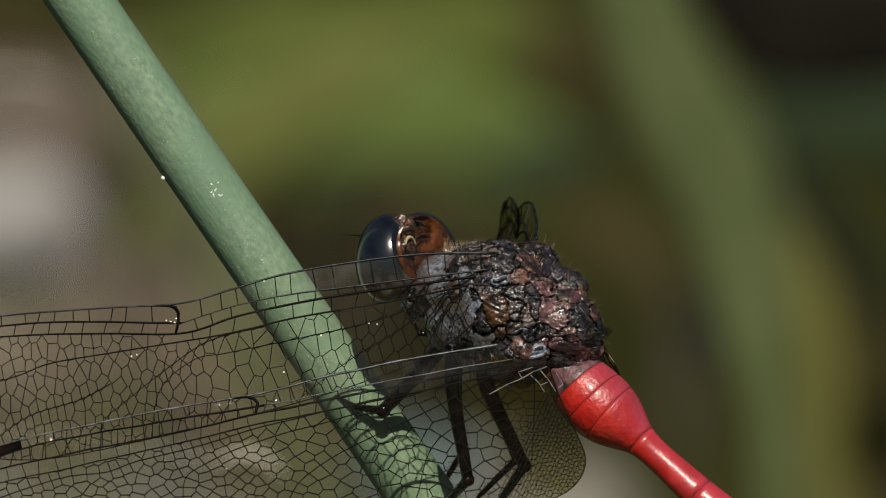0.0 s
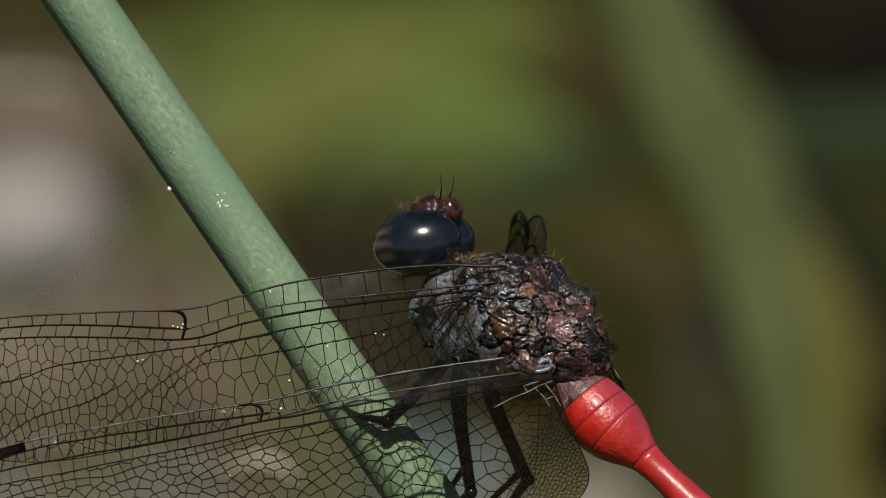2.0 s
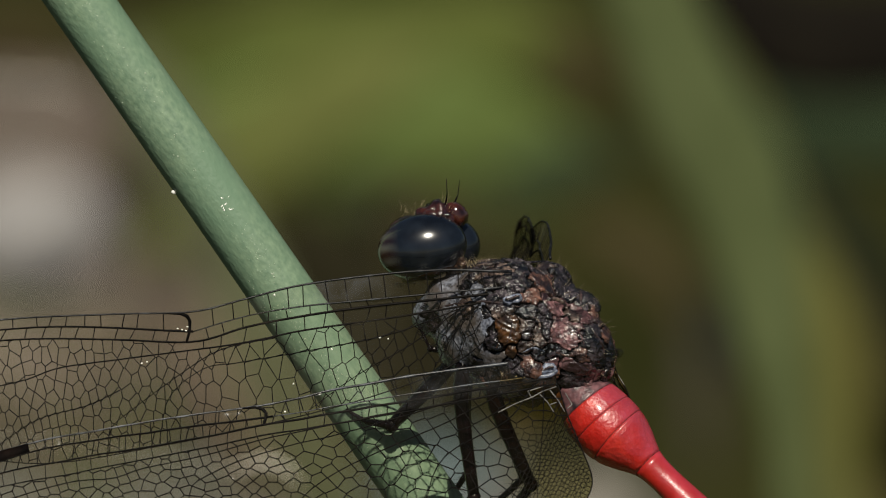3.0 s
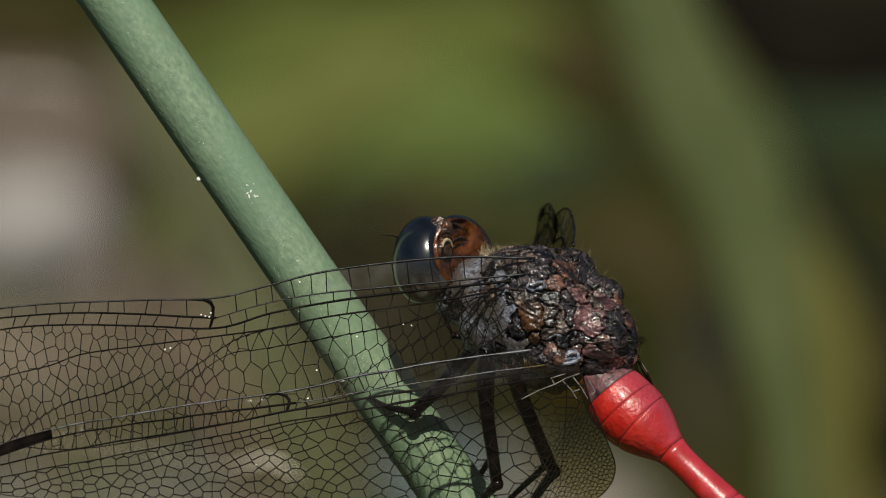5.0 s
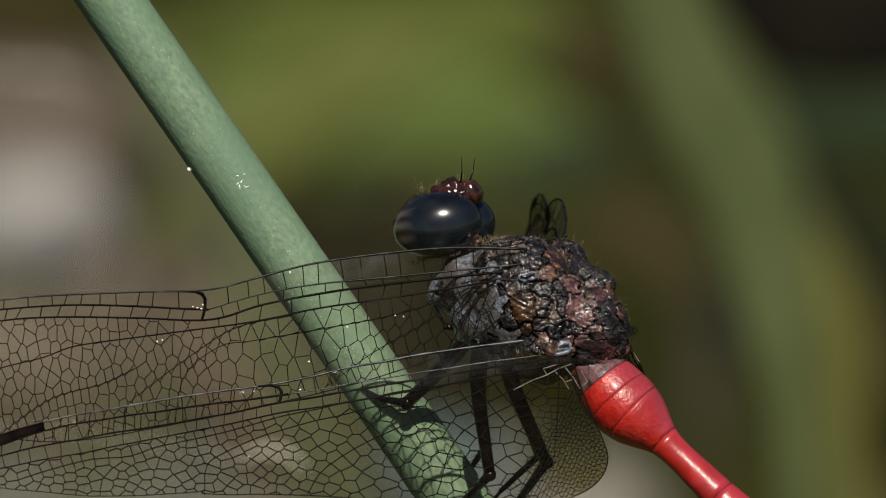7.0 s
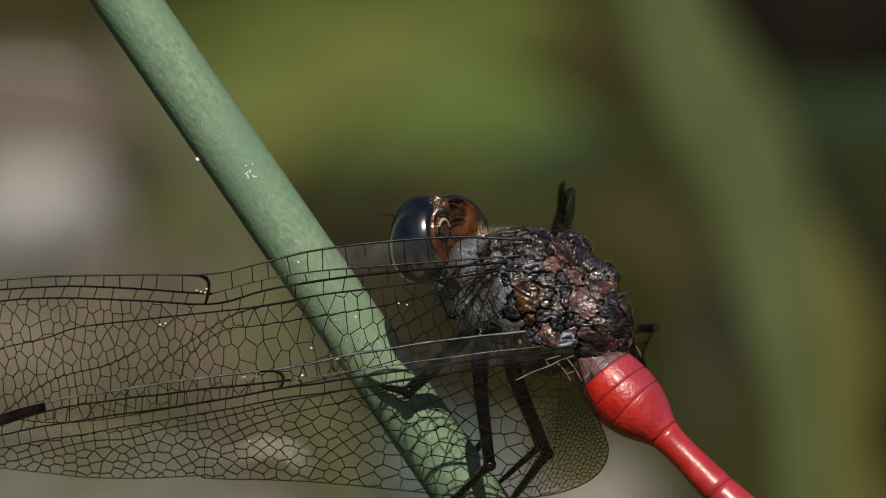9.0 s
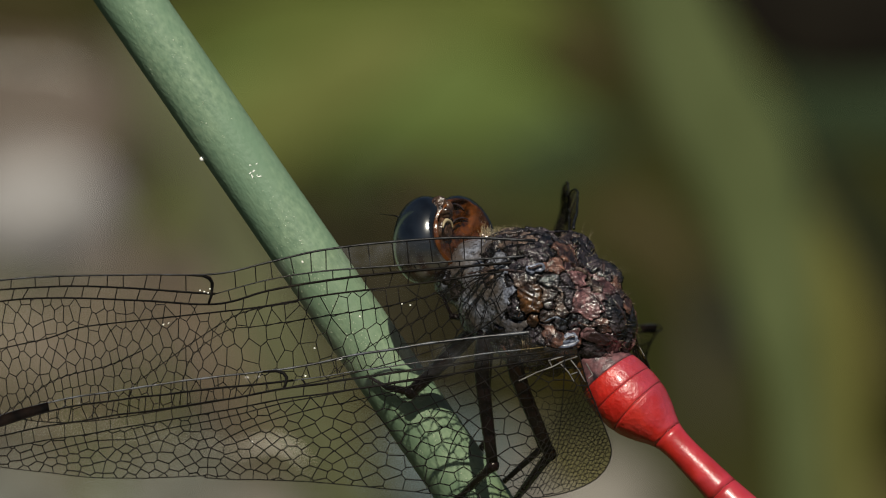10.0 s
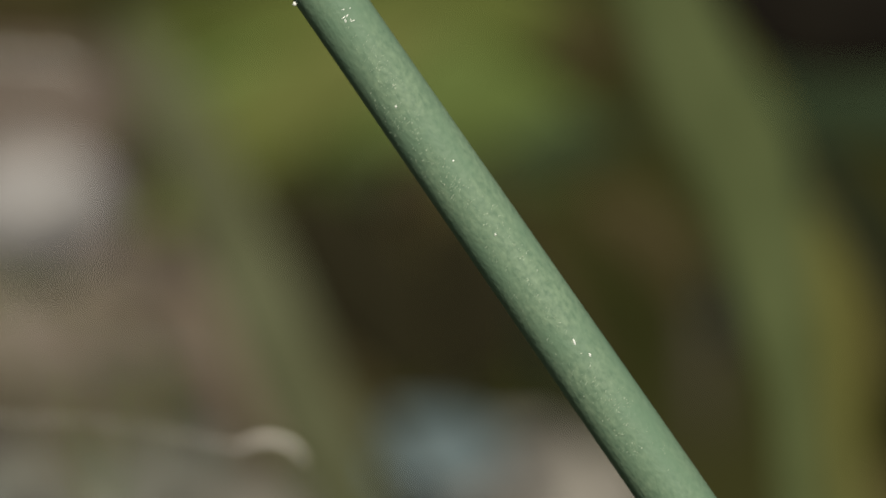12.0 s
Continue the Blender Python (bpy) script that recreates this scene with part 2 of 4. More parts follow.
    l.new(a.outputs[0], c.inputs[1])
    l.new(gloss.outputs[0], c.inputs[2])
    l.new(c.outputs[0], n["Material Output"].inputs[0])
    return m


M_MEMBRANE = membrane_material()
M_MEMBRANE_AMBER = membrane_material(True)
M_BLADE = mat("green_blade", (0.072, 0.100, 0.026), (0.108, 0.144, 0.042), 0.85, 60, spec=0.08)
M_BLADE_YELLOW = mat("yellow_green_blade", (0.080, 0.092, 0.024), (0.124, 0.138, 0.042), 0.85, 60, spec=0.08)
M_BLADE_OLIVE = mat("olive_blade", (0.076, 0.075, 0.017), (0.118, 0.113, 0.032), 0.85, 60, spec=0.08)
M_BLADE_OLIVE_DIM = mat("dull_olive_blade", (0.064, 0.068, 0.022), (0.100, 0.104, 0.036), 0.85, 60, spec=0.08)
M_BLADE_GREY = mat("grey_green_blade", (0.055, 0.069, 0.026), (0.088, 0.106, 0.044), 0.85, 60, spec=0.08)
M_BLADE_LOW = mat("low_olive_blade", (0.054, 0.069, 0.015), (0.088, 0.107, 0.026), 0.85, 60, spec=0.08)
# darker blue-green copy of the blade, half shade mixed into its colour
M_BLADE_BAND = mat("half_shade_coloured_blade", (0.018, 0.028, 0.013), (0.030, 0.044, 0.022), 0.85, 60, spec=0.08)
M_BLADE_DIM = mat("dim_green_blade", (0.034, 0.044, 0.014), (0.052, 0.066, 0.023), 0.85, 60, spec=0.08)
# colour of the dark gaps between leaves, shade included
M_DARK_GAP = mat("dark_gap_black", (0.010, 0.009, 0.004), (0.022, 0.019, 0.008), 0.8, 60, spec=0.08)
# near-black colour standing in for deep shade
M_DEEP_SHADE = mat("deep_shade_black", (0.004, 0.003, 0.002), (0.010, 0.008, 0.005), 0.8, 60, spec=0.08)
# darkest blade copy, full shade mixed into its colour
M_BLADE_TEAL = mat("shade_coloured_blade", (0.007, 0.010, 0.006), (0.014, 0.019, 0.012), 0.85, 60, spec=0.08)
M_HUSK_HIGHLIGHT = mat("bleached_stem_and_highlight", (0.40, 0.37, 0.33), (0.6, 0.57, 0.52), 0.5, 200)
M_LITTER = mat("brown_litter", (0.028, 0.022, 0.008), (0.05, 0.04, 0.016), 0.8, 60, spec=0.1)
M_STRAW_GREY = mat("grey_dead_leaf", (0.066, 0.070, 0.036), (0.104, 0.110, 0.062), 0.85, 60, spec=0.08)
M_MUDSTONE = mat("muddy_stone", (0.096, 0.075, 0.058), (0.190, 0.155, 0.125), 0.7, 60, tint=(0.055, 0.038, 0.027), big=25)
M_GREYSTONE = mat("grey_green_stone", (0.10, 0.10, 0.083), (0.18, 0.185, 0.155), 0.7, 60)
M_STONE_BEIGE = mat("beige_stone", (0.15, 0.137, 0.115), (0.25, 0.232, 0.205), 0.7, 60)
M_STONE_BLUE = mat("blue_grey_stone", (0.065, 0.095, 0.105), (0.115, 0.155, 0.165), 0.6, 60)
M_BLADE_DARK = mat("dark_blade", (0.02, 0.03, 0.012), (0.05, 0.065, 0.022), 0.55, 30, island=0.4)
M_STRAW = mat("dead_straw", (0.07, 0.05, 0.03), (0.16, 0.12, 0.08), 0.6, 60)
M_STONE = mat("pale_stone", (0.19, 0.18, 0.175), (0.31, 0.295, 0.29), 0.6, 120, bump=0.5)
M_MUD = mat("wet_mud", (0.014, 0.011, 0.006), (0.04, 0.031, 0.017), 0.45, 14, bump=0.5, tint=(0.035, 0.035, 0.014), big=5)


# ---- mesh tools ----
def link(name, bm, material, parent=None, label="", smooth=True):
    me = bpy.data.meshes.new(name)
    bm.normal_update()
    bm.to_mesh(me)
    bm.free()
    me.materials.append(material)
    if smooth:
        me.polygons.foreach_set("use_smooth", [True] * len(me.polygons))
    ob = new(name, me)
    if parent:
        ob.parent = parent
    return tagged(ob, label)


def part(name, bm, material, parent, label=""):
    return link(name, bm, material, parent, label)


def basis(x, y, z=None):
    """A turn whose axes lie along x and, made square to it, y."""
    x = Vector(x).normalized()
    y = Vector(y)
    y = (y - x * y.dot(x)).normalized()
    return Matrix((x, y, x.cross(y))).transposed()


def lump(bm, centre, radii, turn=None, rough=0.0, freq=900.0, sub=3, seed=0.0):
    """An uneven ball (metres), added to bm."""
    made = bmesh.ops.create_icosphere(bm, subdivisions=sub, radius=1.0)["verts"]
    turn = turn or Matrix.Identity(3)
    for v in made:
        p = Vector((v.co.x * radii[0], v.co.y * radii[1], v.co.z * radii[2]))
        if rough:
            k = noise.noise(p * freq + Vector((seed, seed * 2, 0))) + 0.5 * noise.noise(p * freq * 2.3 + Vector((0, seed, seed)))
            p += v.co.normalized() * k * rough
        v.co = Vector(centre) + turn @ p
    return bm


def tube(bm, path, radii, sides=8, squash=None, closed=True):
    """A round bar along path with a radius at each point; squash: (normal, factor) flattens its section."""
    path = [Vector(p) for p in path]
    rings, ref = [], None
    for i, p in enumerate(path):
        d = (path[min(i + 1, len(path) - 1)] - path[max(i - 1, 0)]).normalized()
        if squash:
            a = squash[0] - d * squash[0].dot(d)
            a.normalize()
        else:
            if ref is None:
                ref = d.orthogonal()
            a = (ref - d * ref.dot(d)).normalized()
            ref = a
        b = d.cross(a)
        f = squash[1] if squash else 1.0
        ring = []
        for k in range(sides):
            c, s = math.cos(2 * math.pi * k / sides), math.sin(2 * math.pi * k / sides)
            ring.append(bm.verts.new(p + (a * c * f + b * s) * radii[i]))
        rings.append(ring)
    for r, q in zip(rings, rings[1:]):
        for k in range(sides):
            bm.faces.new((r[k], r[(k + 1) % sides], q[(k + 1) % sides], q[k]))
    if closed:
        bm.faces.new(list(reversed(rings[0])))
        bm.faces.new(rings[-1])
    return bm


def curve(points, n):
    """n places along a smooth line through the points (Catmull-Rom), of any dimension."""
    p = np.array(points, float)
    p = np.vstack([2 * p[0] - p[1], p, 2 * p[-1] - p[-2]])
    out = []
    for s in np.linspace(0, len(points) - 1, n):
        i = min(int(s), len(points) - 2)
        f = s - i
        a, b, c, d = p[i:i + 4]
        out.append(0.5 * (2 * b + (c - a) * f + (2 * a - 5 * b + 4 * c - d) * f ** 2 + (3 * b - a - 3 * c + d) * f ** 3))
    return out


def hairs(places, length, radius, spread=0.35, seed=1):
    """Fine bristles from (place, direction) pairs, as one bmesh."""
    rnd = random.Random(seed)
    bm = bmesh.new()
    for p, d in places:
        d = (d + Vector([rnd.uniform(-spread, spread) for _ in range(3)])).normalized()
        a = d.orthogonal().normalized()
        b = d.cross(a)
        ln = length * rnd.uniform(0.5, 1.2)
        tip = bm.verts.new(p + d * ln + a * ln * rnd.uniform(-0.2, 0.2))
        root = [bm.verts.new(p - d * ln * 0.05 + (a * math.cos(q) + b * math.sin(q)) * radius) for q in (0, 2.1, 4.2)]
        for i in range(3):
            bm.faces.new((root[i], root[(i + 1) % 3], tip))
    return bm


# ---- setting ----
def sheet(name, size, cells, height, material, label, category, centre=(0, 0)):
    bm = bmesh.new()
    bmesh.ops.create_grid(bm, x_segments=cells, y_segments=cells, size=size)
    for v in bm.verts:
        v.co = Vector((v.co.x + centre[0], v.co.y + centre[1], height(v.co.x + centre[0], v.co.y + centre[1])))
    ob = link(name, bm, material)
    return tagged(ob, label, category, kind="structure")


def ground_height(x, y):
    """A shallow basin round the stem that rises to a low bank behind it."""
    far = min(max((y - 2.1) / 1.2, 0.0), 1.0)
    return -0.06 + 0.16 * far * far * (3 - 2 * far) + 0.012 * noise.noise(Vector((x * 3, y * 3, 0)))


def graded_sheet(name, material):
    """One ground sheet, fine near the stem and coarse towards the horizon."""
    k = np.sign(np.linspace(-1, 1, 121)) * np.abs(np.linspace(-1, 1, 121)) ** 3.2 * 400
    bm = bmesh.new()
    grid = [[bm.verts.new((x, y + 1.5, ground_height(x, y + 1.5))) for x in k] for y in k]
    for a, b in zip(grid, grid[1:]):
        for i in range(len(k) - 1):
            bm.faces.new((a[i], a[i + 1], b[i + 1], b[i]))
    return link(name, bm, material)


tagged(graded_sheet("ground", M_MUD), "dark wet mud with scattered plant litter", "ground", kind="structure")


def water_material():
    m = mat("pond_water", (0.020, 0.022, 0.006), (0.036, 0.036, 0.011), 0.3, 8, bump=0.0, spec=0.12)
    n, l = m.node_tree.nodes, m.node_tree.links
    tc = n.new("ShaderNodeTexCoord")
    nz = n.new("ShaderNodeTexNoise")
    nz.inputs["Scale"].default_value = 30
    l.new(tc.outputs["Object"], nz.inputs["Vector"])
    bp = n.new("ShaderNodeBump")
    bp.inputs["Strength"].default_value, bp.inputs["Distance"].default_value = 0.25, 0.004
    l.new(nz.outputs[0], bp.inputs["Height"])
    l.new(bp.outputs[0], n["Principled BSDF"].inputs["Normal"])
    return m


sheet("water", 6.0, 8, lambda x, y: 0.0, water_material(), "dark still pond water reflecting plants", "water", (0, -3.2))


def blade(name, points, widths, material, label, category="reed leaf", group="", thick=0.12, face=None, n=28):
    """A long leaf through the places given, with a lens-shaped section that tapers to its tip."""
    path = [Vector(p) for p in curve([tuple(p) for p in points], n)]
    wid = [float(w[0]) for w in curve([(w,) for w in widths], n)]
    bm = tube(bmesh.new(), path, [max(w / 2, 0.00003) for w in wid], 10, ((face or Vector((0, -1, 0.2))).normalized(), thick))
    return tagged(link(name, bm, material), label, category, group)


def px(d):
    """Metres that one unit of the picture covers at distance d."""
    return 0.001 / UNIT * d / DIST


def reeds_behind():
    """The reed bed across the pond: many upright blades, as one mass."""
    rnd = random.Random(5)
    bm = bmesh.new()
    for i in range(1400):
        x, y = rnd.uniform(-2.6, 2.6), rnd.uniform(2.7, 4.6)
        h = rnd.uniform(1.0, 2.4)
        lean = Vector((rnd.uniform(-0.3, 0.3), rnd.uniform(-0.15, 0.15), 0))
        z = ground_height(x, y) - 0.02
        path = [Vector((x, y, z)) + Vector((0, 0, h * s)) + lean * s * s for s in (0, 0.35, 0.7, 1.0)]
        w = rnd.uniform(0.006, 0.014)
        tube(bm, path, [w, w, w * 0.8, w * 0.1], 4, (Vector((rnd.uniform(-1, 1), -1, 0)).normalized(), 0.2))
    return tagged(link("reed_bed", bm, M_BLADE_DARK), "dense dark green reeds on the far bank", "reeds", kind="stuff")


reeds_behind()


def background_leaves():
    g = "leaves behind the stem"

    def leaf(d, points, widths, material, label, name="reed_leaf", **kw):
        u = px(d)
        blade(name, [afar(x, y, d) for x, y in points], [w * u for w in widths], material, label, group=g, **kw)

    leaf(2.0, [(930, -900), (1110, -200), (1175, 0), (1232, 140), (1308, 284), (1348, 420), (1392, 650), (1412, 882), (1480, 2300), (1560, 4300)], [60, 150, 170, 195, 205, 165, 110, 75, 80, 100], M_BLADE_GREY,
         "arching grey-green reed leaf")
    leaf(2.75, [(950, 30), (1030, 75), (1100, 120)], [30, 100, 40], M_LITTER, "brown rotting leaf over the water")
    leaf(2.75, [(880, 275), (990, 252), (1110, 238)], [30, 90, 40], M_BLADE_BAND, "dull blue-green leaf with half shade in its colour")
    leaf(2.75, [(1030, 350), (1090, 385), (1180, 440), (1230, 540)], [30, 90, 100, 40], M_LITTER, "brown rotting leaf over the water")
    leaf(2.6, [(1250, 0), (1345, 180), (1410, 400), (1455, 640), (1480, 882), (1560, 2300)], [14, 50, 70, 80, 90, 110], M_BLADE_OLIVE_DIM, "arching dull olive reed leaf")
    leaf(2.45, [(1440, 360), (1482, 490), (1503, 640), (1515, 800), (1540, 1000), (1620, 2300)], [8, 60, 70, 50, 36, 40], M_BLADE_OLIVE, "arching olive-yellow reed leaf")
    leaf(2.9, [(240, 230), (420, 190), (700, 175), (880, 190), (1060, 240)], [60, 190, 240, 190, 30], M_BLADE, "bent green leaf over the water")
    leaf(2.8, [(250, 420), (380, 290), (500, 200), (640, 110), (800, 20)], [30, 150, 190, 150, 30], M_BLADE_YELLOW, "bent yellow-green leaf over the water")
    leaf(3.0, [(250, 60), (500, 40), (750, 30), (930, 40), (1080, 70)], [60, 170, 190, 170, 40], M_BLADE_LOW, "dull olive leaf lying low")
    leaf(2.9, [(1150, 190), (1350, 185), (1600, 190), (1900, 200)], [60, 150, 160, 150], M_BLADE_BAND, "dull blue-green leaf with half shade in its colour")
    # dark sheet added where only a deeply shaded hollow lies
    leaf(2.72, [(1240, -110), (1350, -10), (1450, 30), (1660, 25)], [60, 210, 230, 220], M_DEEP_SHADE, "black sheet painting a deeply shaded hollow")
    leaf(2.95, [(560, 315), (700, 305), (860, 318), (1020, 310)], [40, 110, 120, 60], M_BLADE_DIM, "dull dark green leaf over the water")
    leaf(2.95, [(1380, 330), (1440, 520), (1500, 700), (1560, 980)], [60, 200, 240, 200], M_LITTER, "brown rotting leaf over the water")
    leaf(2.6, [(215, 20), (285, 150), (370, 330), (455, 520), (540, 730), (625, 980), (800, 2300)], [20, 110, 130, 150, 155, 150, 120], M_STRAW_GREY, "dull grey-olive dead leaf")
    # two black sheets added to darken the gaps, their shade painted on
    leaf(2.7, [(500, 350), (590, 440), (680, 560), (740, 690)], [70, 200, 220, 70], M_DARK_GAP, "black sheet painting the shade of a gap")
    leaf(2.9, [(760, 380), (830, 470), (850, 600), (800, 690)], [60, 140, 150, 60], M_DARK_GAP, "black sheet painting the shade of a gap")
    leaf(2.9, [(-120, 20), (-20, 25), (70, 35), (150, 70)], [60, 110, 120, 50], M_LITTER, "brown rotting leaf over the stones")
    leaf(2.8, [(330, 480), (385, 600), (430, 700), (470, 820)], [30, 70, 80, 40], M_STRAW, "brown dead leaf strip")
    leaf(1.47, [(-1900, 7900), (-1500, 2600), (-420, 980), (-120, 760), (60, 742), (210, 752), (330, 772), (415, 790), (440, 784), (475, 777), (515, 788), (545, 818)],
         [10, 10, 8, 4, 1.4, 1.2, 1.4, 4, 10, 13, 9, 1.5], M_HUSK_HIGHLIGHT, "bleached dead grass and stone highlight strips", name="grass_and_highlight", n=80)
    # pale strip added to paint the bright wet edge of the flat stone
    leaf(2.0, [(-800, 4100), (-700, 2600), (-260, 420), (-60, 130), (40, 108), (110, 112), (160, 138)], [10, 10, 10, 8, 8, 8, 3], M_HUSK_HIGHLIGHT, "bleached dead grass and stone highlight strips", name="grass_and_highlight", n=50)
    rnd = random.Random(21)
    for k in range(20):
        x, y = rnd.uniform(-60, 420), rnd.uniform(470, 860)
        a, ln = rnd.choice((rnd.gauss(1.25, 0.25), rnd.gauss(0.05, 0.2))), rnd.uniform(90, 260)
        dx, dy = math.cos(a) * ln, math.sin(a) * ln
        w = rnd.uniform(14, 46)
        leaf(rnd.uniform(2.75, 2.95), [(x - dx, y - dy), (x - dx * 0.3 + 10, y - dy * 0.3), (x + dx * 0.4, y + dy * 0.4), (x + dx, y + dy + 12)], [w * 0.3, w, w, w * 0.3],
             rnd.choice((M_STRAW, M_STRAW, M_STRAW_GREY, M_GREYSTONE, M_BLADE_LOW, M_MUD)), "dead leaf strip lying on wet stones", name="leaf_strip", n=12)
    for k in range(14):
        x, y = rnd.uniform(560, 1560), rnd.uniform(360, 760)
        a, ln = rnd.gauss(1.2, 0.3), rnd.uniform(90, 240)
        dx, dy = math.cos(a) * ln, math.sin(a) * ln
        w = rnd.uniform(30, 80)
        leaf(rnd.uniform(2.8, 3.0), [(x - dx, y - dy), (x - dx * 0.3 + 10, y - dy * 0.3), (x + dx * 0.4, y + dy * 0.4), (x + dx, y + dy + 12)], [w * 0.3, w, w, w * 0.3],
             rnd.choice((M_MUD, M_BLADE_TEAL, M_LITTER, M_BLADE_OLIVE_DIM if x > 950 else M_LITTER)), "dark rotting leaf strip on the mud", name="leaf_strip", n=12)


background_leaves()


def stones():
    """Pale and brown stones at the water's edge."""
    def stone(x, y, w, h, d, material, label, seed):
        u = px(d)
        bm = lump(bmesh.new(), (0, 0, 0), (w * u, 0.8 * w * u, h * u), None, 0.12 * min(w, h) * u, 0.8 / (w * u), 4, seed)
        ob = link("stone", bm, material)
        ob.matrix_world = Matrix.Translation(afar(x, y, d)) @ pose(0, 0, 0, -10, 0, 20 * seed)
        tagged(ob, label, "stone", "stones at the water's edge")

    stone(55, 380, 155, 122, 3.05, M_STONE, "pale grey rounded stone by the water", 1)
    stone(20, 160, 120, 30, 3.1, M_MUDSTONE, "grey flat stone by the water", 2)
    stone(110, 620, 380, 260, 3.2, M_MUDSTONE, "brown-grey stone coated with mud", 3)
    stone(60, 260, 260, 190, 3.3, M_MUDSTONE, "brown-grey stone coated with mud", 4)
    stone(150, 880, 330, 110, 3.0, M_GREYSTONE, "grey-green stone in shallow water", 5)
    stone(950, 908, 270, 145, 3.0, M_STONE_BEIGE, "flat beige stone by the water", 6)
    stone(735, 812, 185, 62, 2.9, M_STONE_BLUE, "blue-grey wet stone in shallow water", 7)
    stone(470, 915, 120, 40, 2.9, M_STONE_BEIGE, "flat beige stone by the water", 8)


stones()


# ---- the stem ----
STEM_R = 0.00175


def stem_radius(z):
    return STEM_R * (1.0 + 0.07 * min(max(-z / 0.035, 0), 1) - 0.2 * min(z, 0) - 0.6 * max(z, 0))


def build_stem():
    """A round rush stem along its own z; its origin is the place of the pale star-shaped scar."""
    thing = new("rush_stem")
    tagged(thing, "smooth green rush stem with pale flecks", "plant stem")
    bm = bmesh.new()
    zs = np.linspace(-0.62, 0.40, 120)
    path = [Vector((0.0004 * math.sin(z * 9), 0, z)) for z in zs]
    tube(bm, path, [stem_radius(z) for z in zs], 40)
    stalk = part("stalk", bm, M_STEM, thing)
    rnd = random.Random(11)
    bm = bmesh.new()
    # loose trails of thin scales along the stem
    for i in range(60):
        z0, a0, run = rnd.uniform(-0.03, 0.016), -math.pi / 2 + rnd.gauss(-0.1, 0.45), rnd.uniform(0.0004, 0.003)
        for k in range(rnd.randrange(6, 26)):
            z, a = z0 + rnd.uniform(-run, run), a0 + rnd.gauss(0, 0.09)
            r = stem_radius(z) - 0.000004
            s = rnd.choice((0.000010, 0.000014, 0.000014, 0.00002, 0.00003))
            c = Vector((r * math.cos(a) + 0.0004 * math.sin(z * 9), r * math.sin(a), z))
            lump(bm, c, (s * 0.5, s, s * rnd.uniform(0.8, 2.4)), Matrix.Rotation(a, 3, "Z") @ Matrix.Rotation(rnd.gauss(0, 0.5), 3, "X"), sub=1)
    part("speckle", bm, M_FLECK, thing, "pale specks of dried scale")["kind"] = "stuff"
    bm = bmesh.new()
    for i in range(11):
        a = rnd.choice((0.5, 1.9, 3.4, 4.9)) + rnd.uniform(-0.35, 0.35)
        q = rnd.uniform(0.00003, 0.00040)
        lump(bm, (0.00028 + q * math.cos(a), -math.sqrt(STEM_R ** 2 - (0.00028 + q * math.cos(a)) ** 2), q * math.sin(a) * 1.2 - 0.0005), (0.000026, 0.00002, 0.00009), pose(0, 0, 0, 0, 90 - math.degrees(a) + rnd.gauss(0, 25), 0).to_3x3(), 0.00001, 9000, 2, i)
    part("scar", bm, M_GRAIN_GLINT, thing, "pale star-shaped scar")
    part("grain", lump(bmesh.new(), (-0.00176, -0.0004, 0.0017), (0.00014, 0.00014, 0.00014), sub=2), M_GRAIN_GLINT, thing, "bright white grain")
    bm = bmesh.new()
    for x, z, long in ((0.0003, -0.0226, 0.00020), (0.0006, -0.0237, 0.00012), (-0.0004, -0.0062, 0.00007), (0.0005, -0.0105, 0.00006), (0.0001, -0.0152, 0.00009)):
        r = stem_radius(z)
        lump(bm, (x + 0.0004 * math.sin(z * 9), -math.sqrt(r * r - x * x), z), (0.00005, 0.00003, long), pose(0, 0, 0, 0, 12, 0).to_3x3(), sub=2)
    tagged(part("flake", bm, M_GRAIN_GLINT, thing, "bright flakes of dried skin"), kind="stuff")
    return thing


stem = build_stem()

# ---- the dragonfly ----
ORIGIN = spot(991, 560)
FWD, LEFT, DOR = Vector((-0.577, 0.186, 0.796)), Vector((-0.66, -0.68, -0.32)), Vector((0.482, -0.71, 0.515))
BODY = Matrix((FWD, LEFT, DOR)).transposed()
MM = 0.001


def here(x, y, depth=0.0):
    return spot(x, y, depth) - ORIGIN


dragonfly = tagged(new("dragonfly"), "red and dark brown skimmer dragonfly perched on a rush stem", "dragonfly")
THORAX = here(898, 553, 0.0)


def in_body(f, l, d):
    return THORAX + BODY @ Vector((f, l, d)) * MM


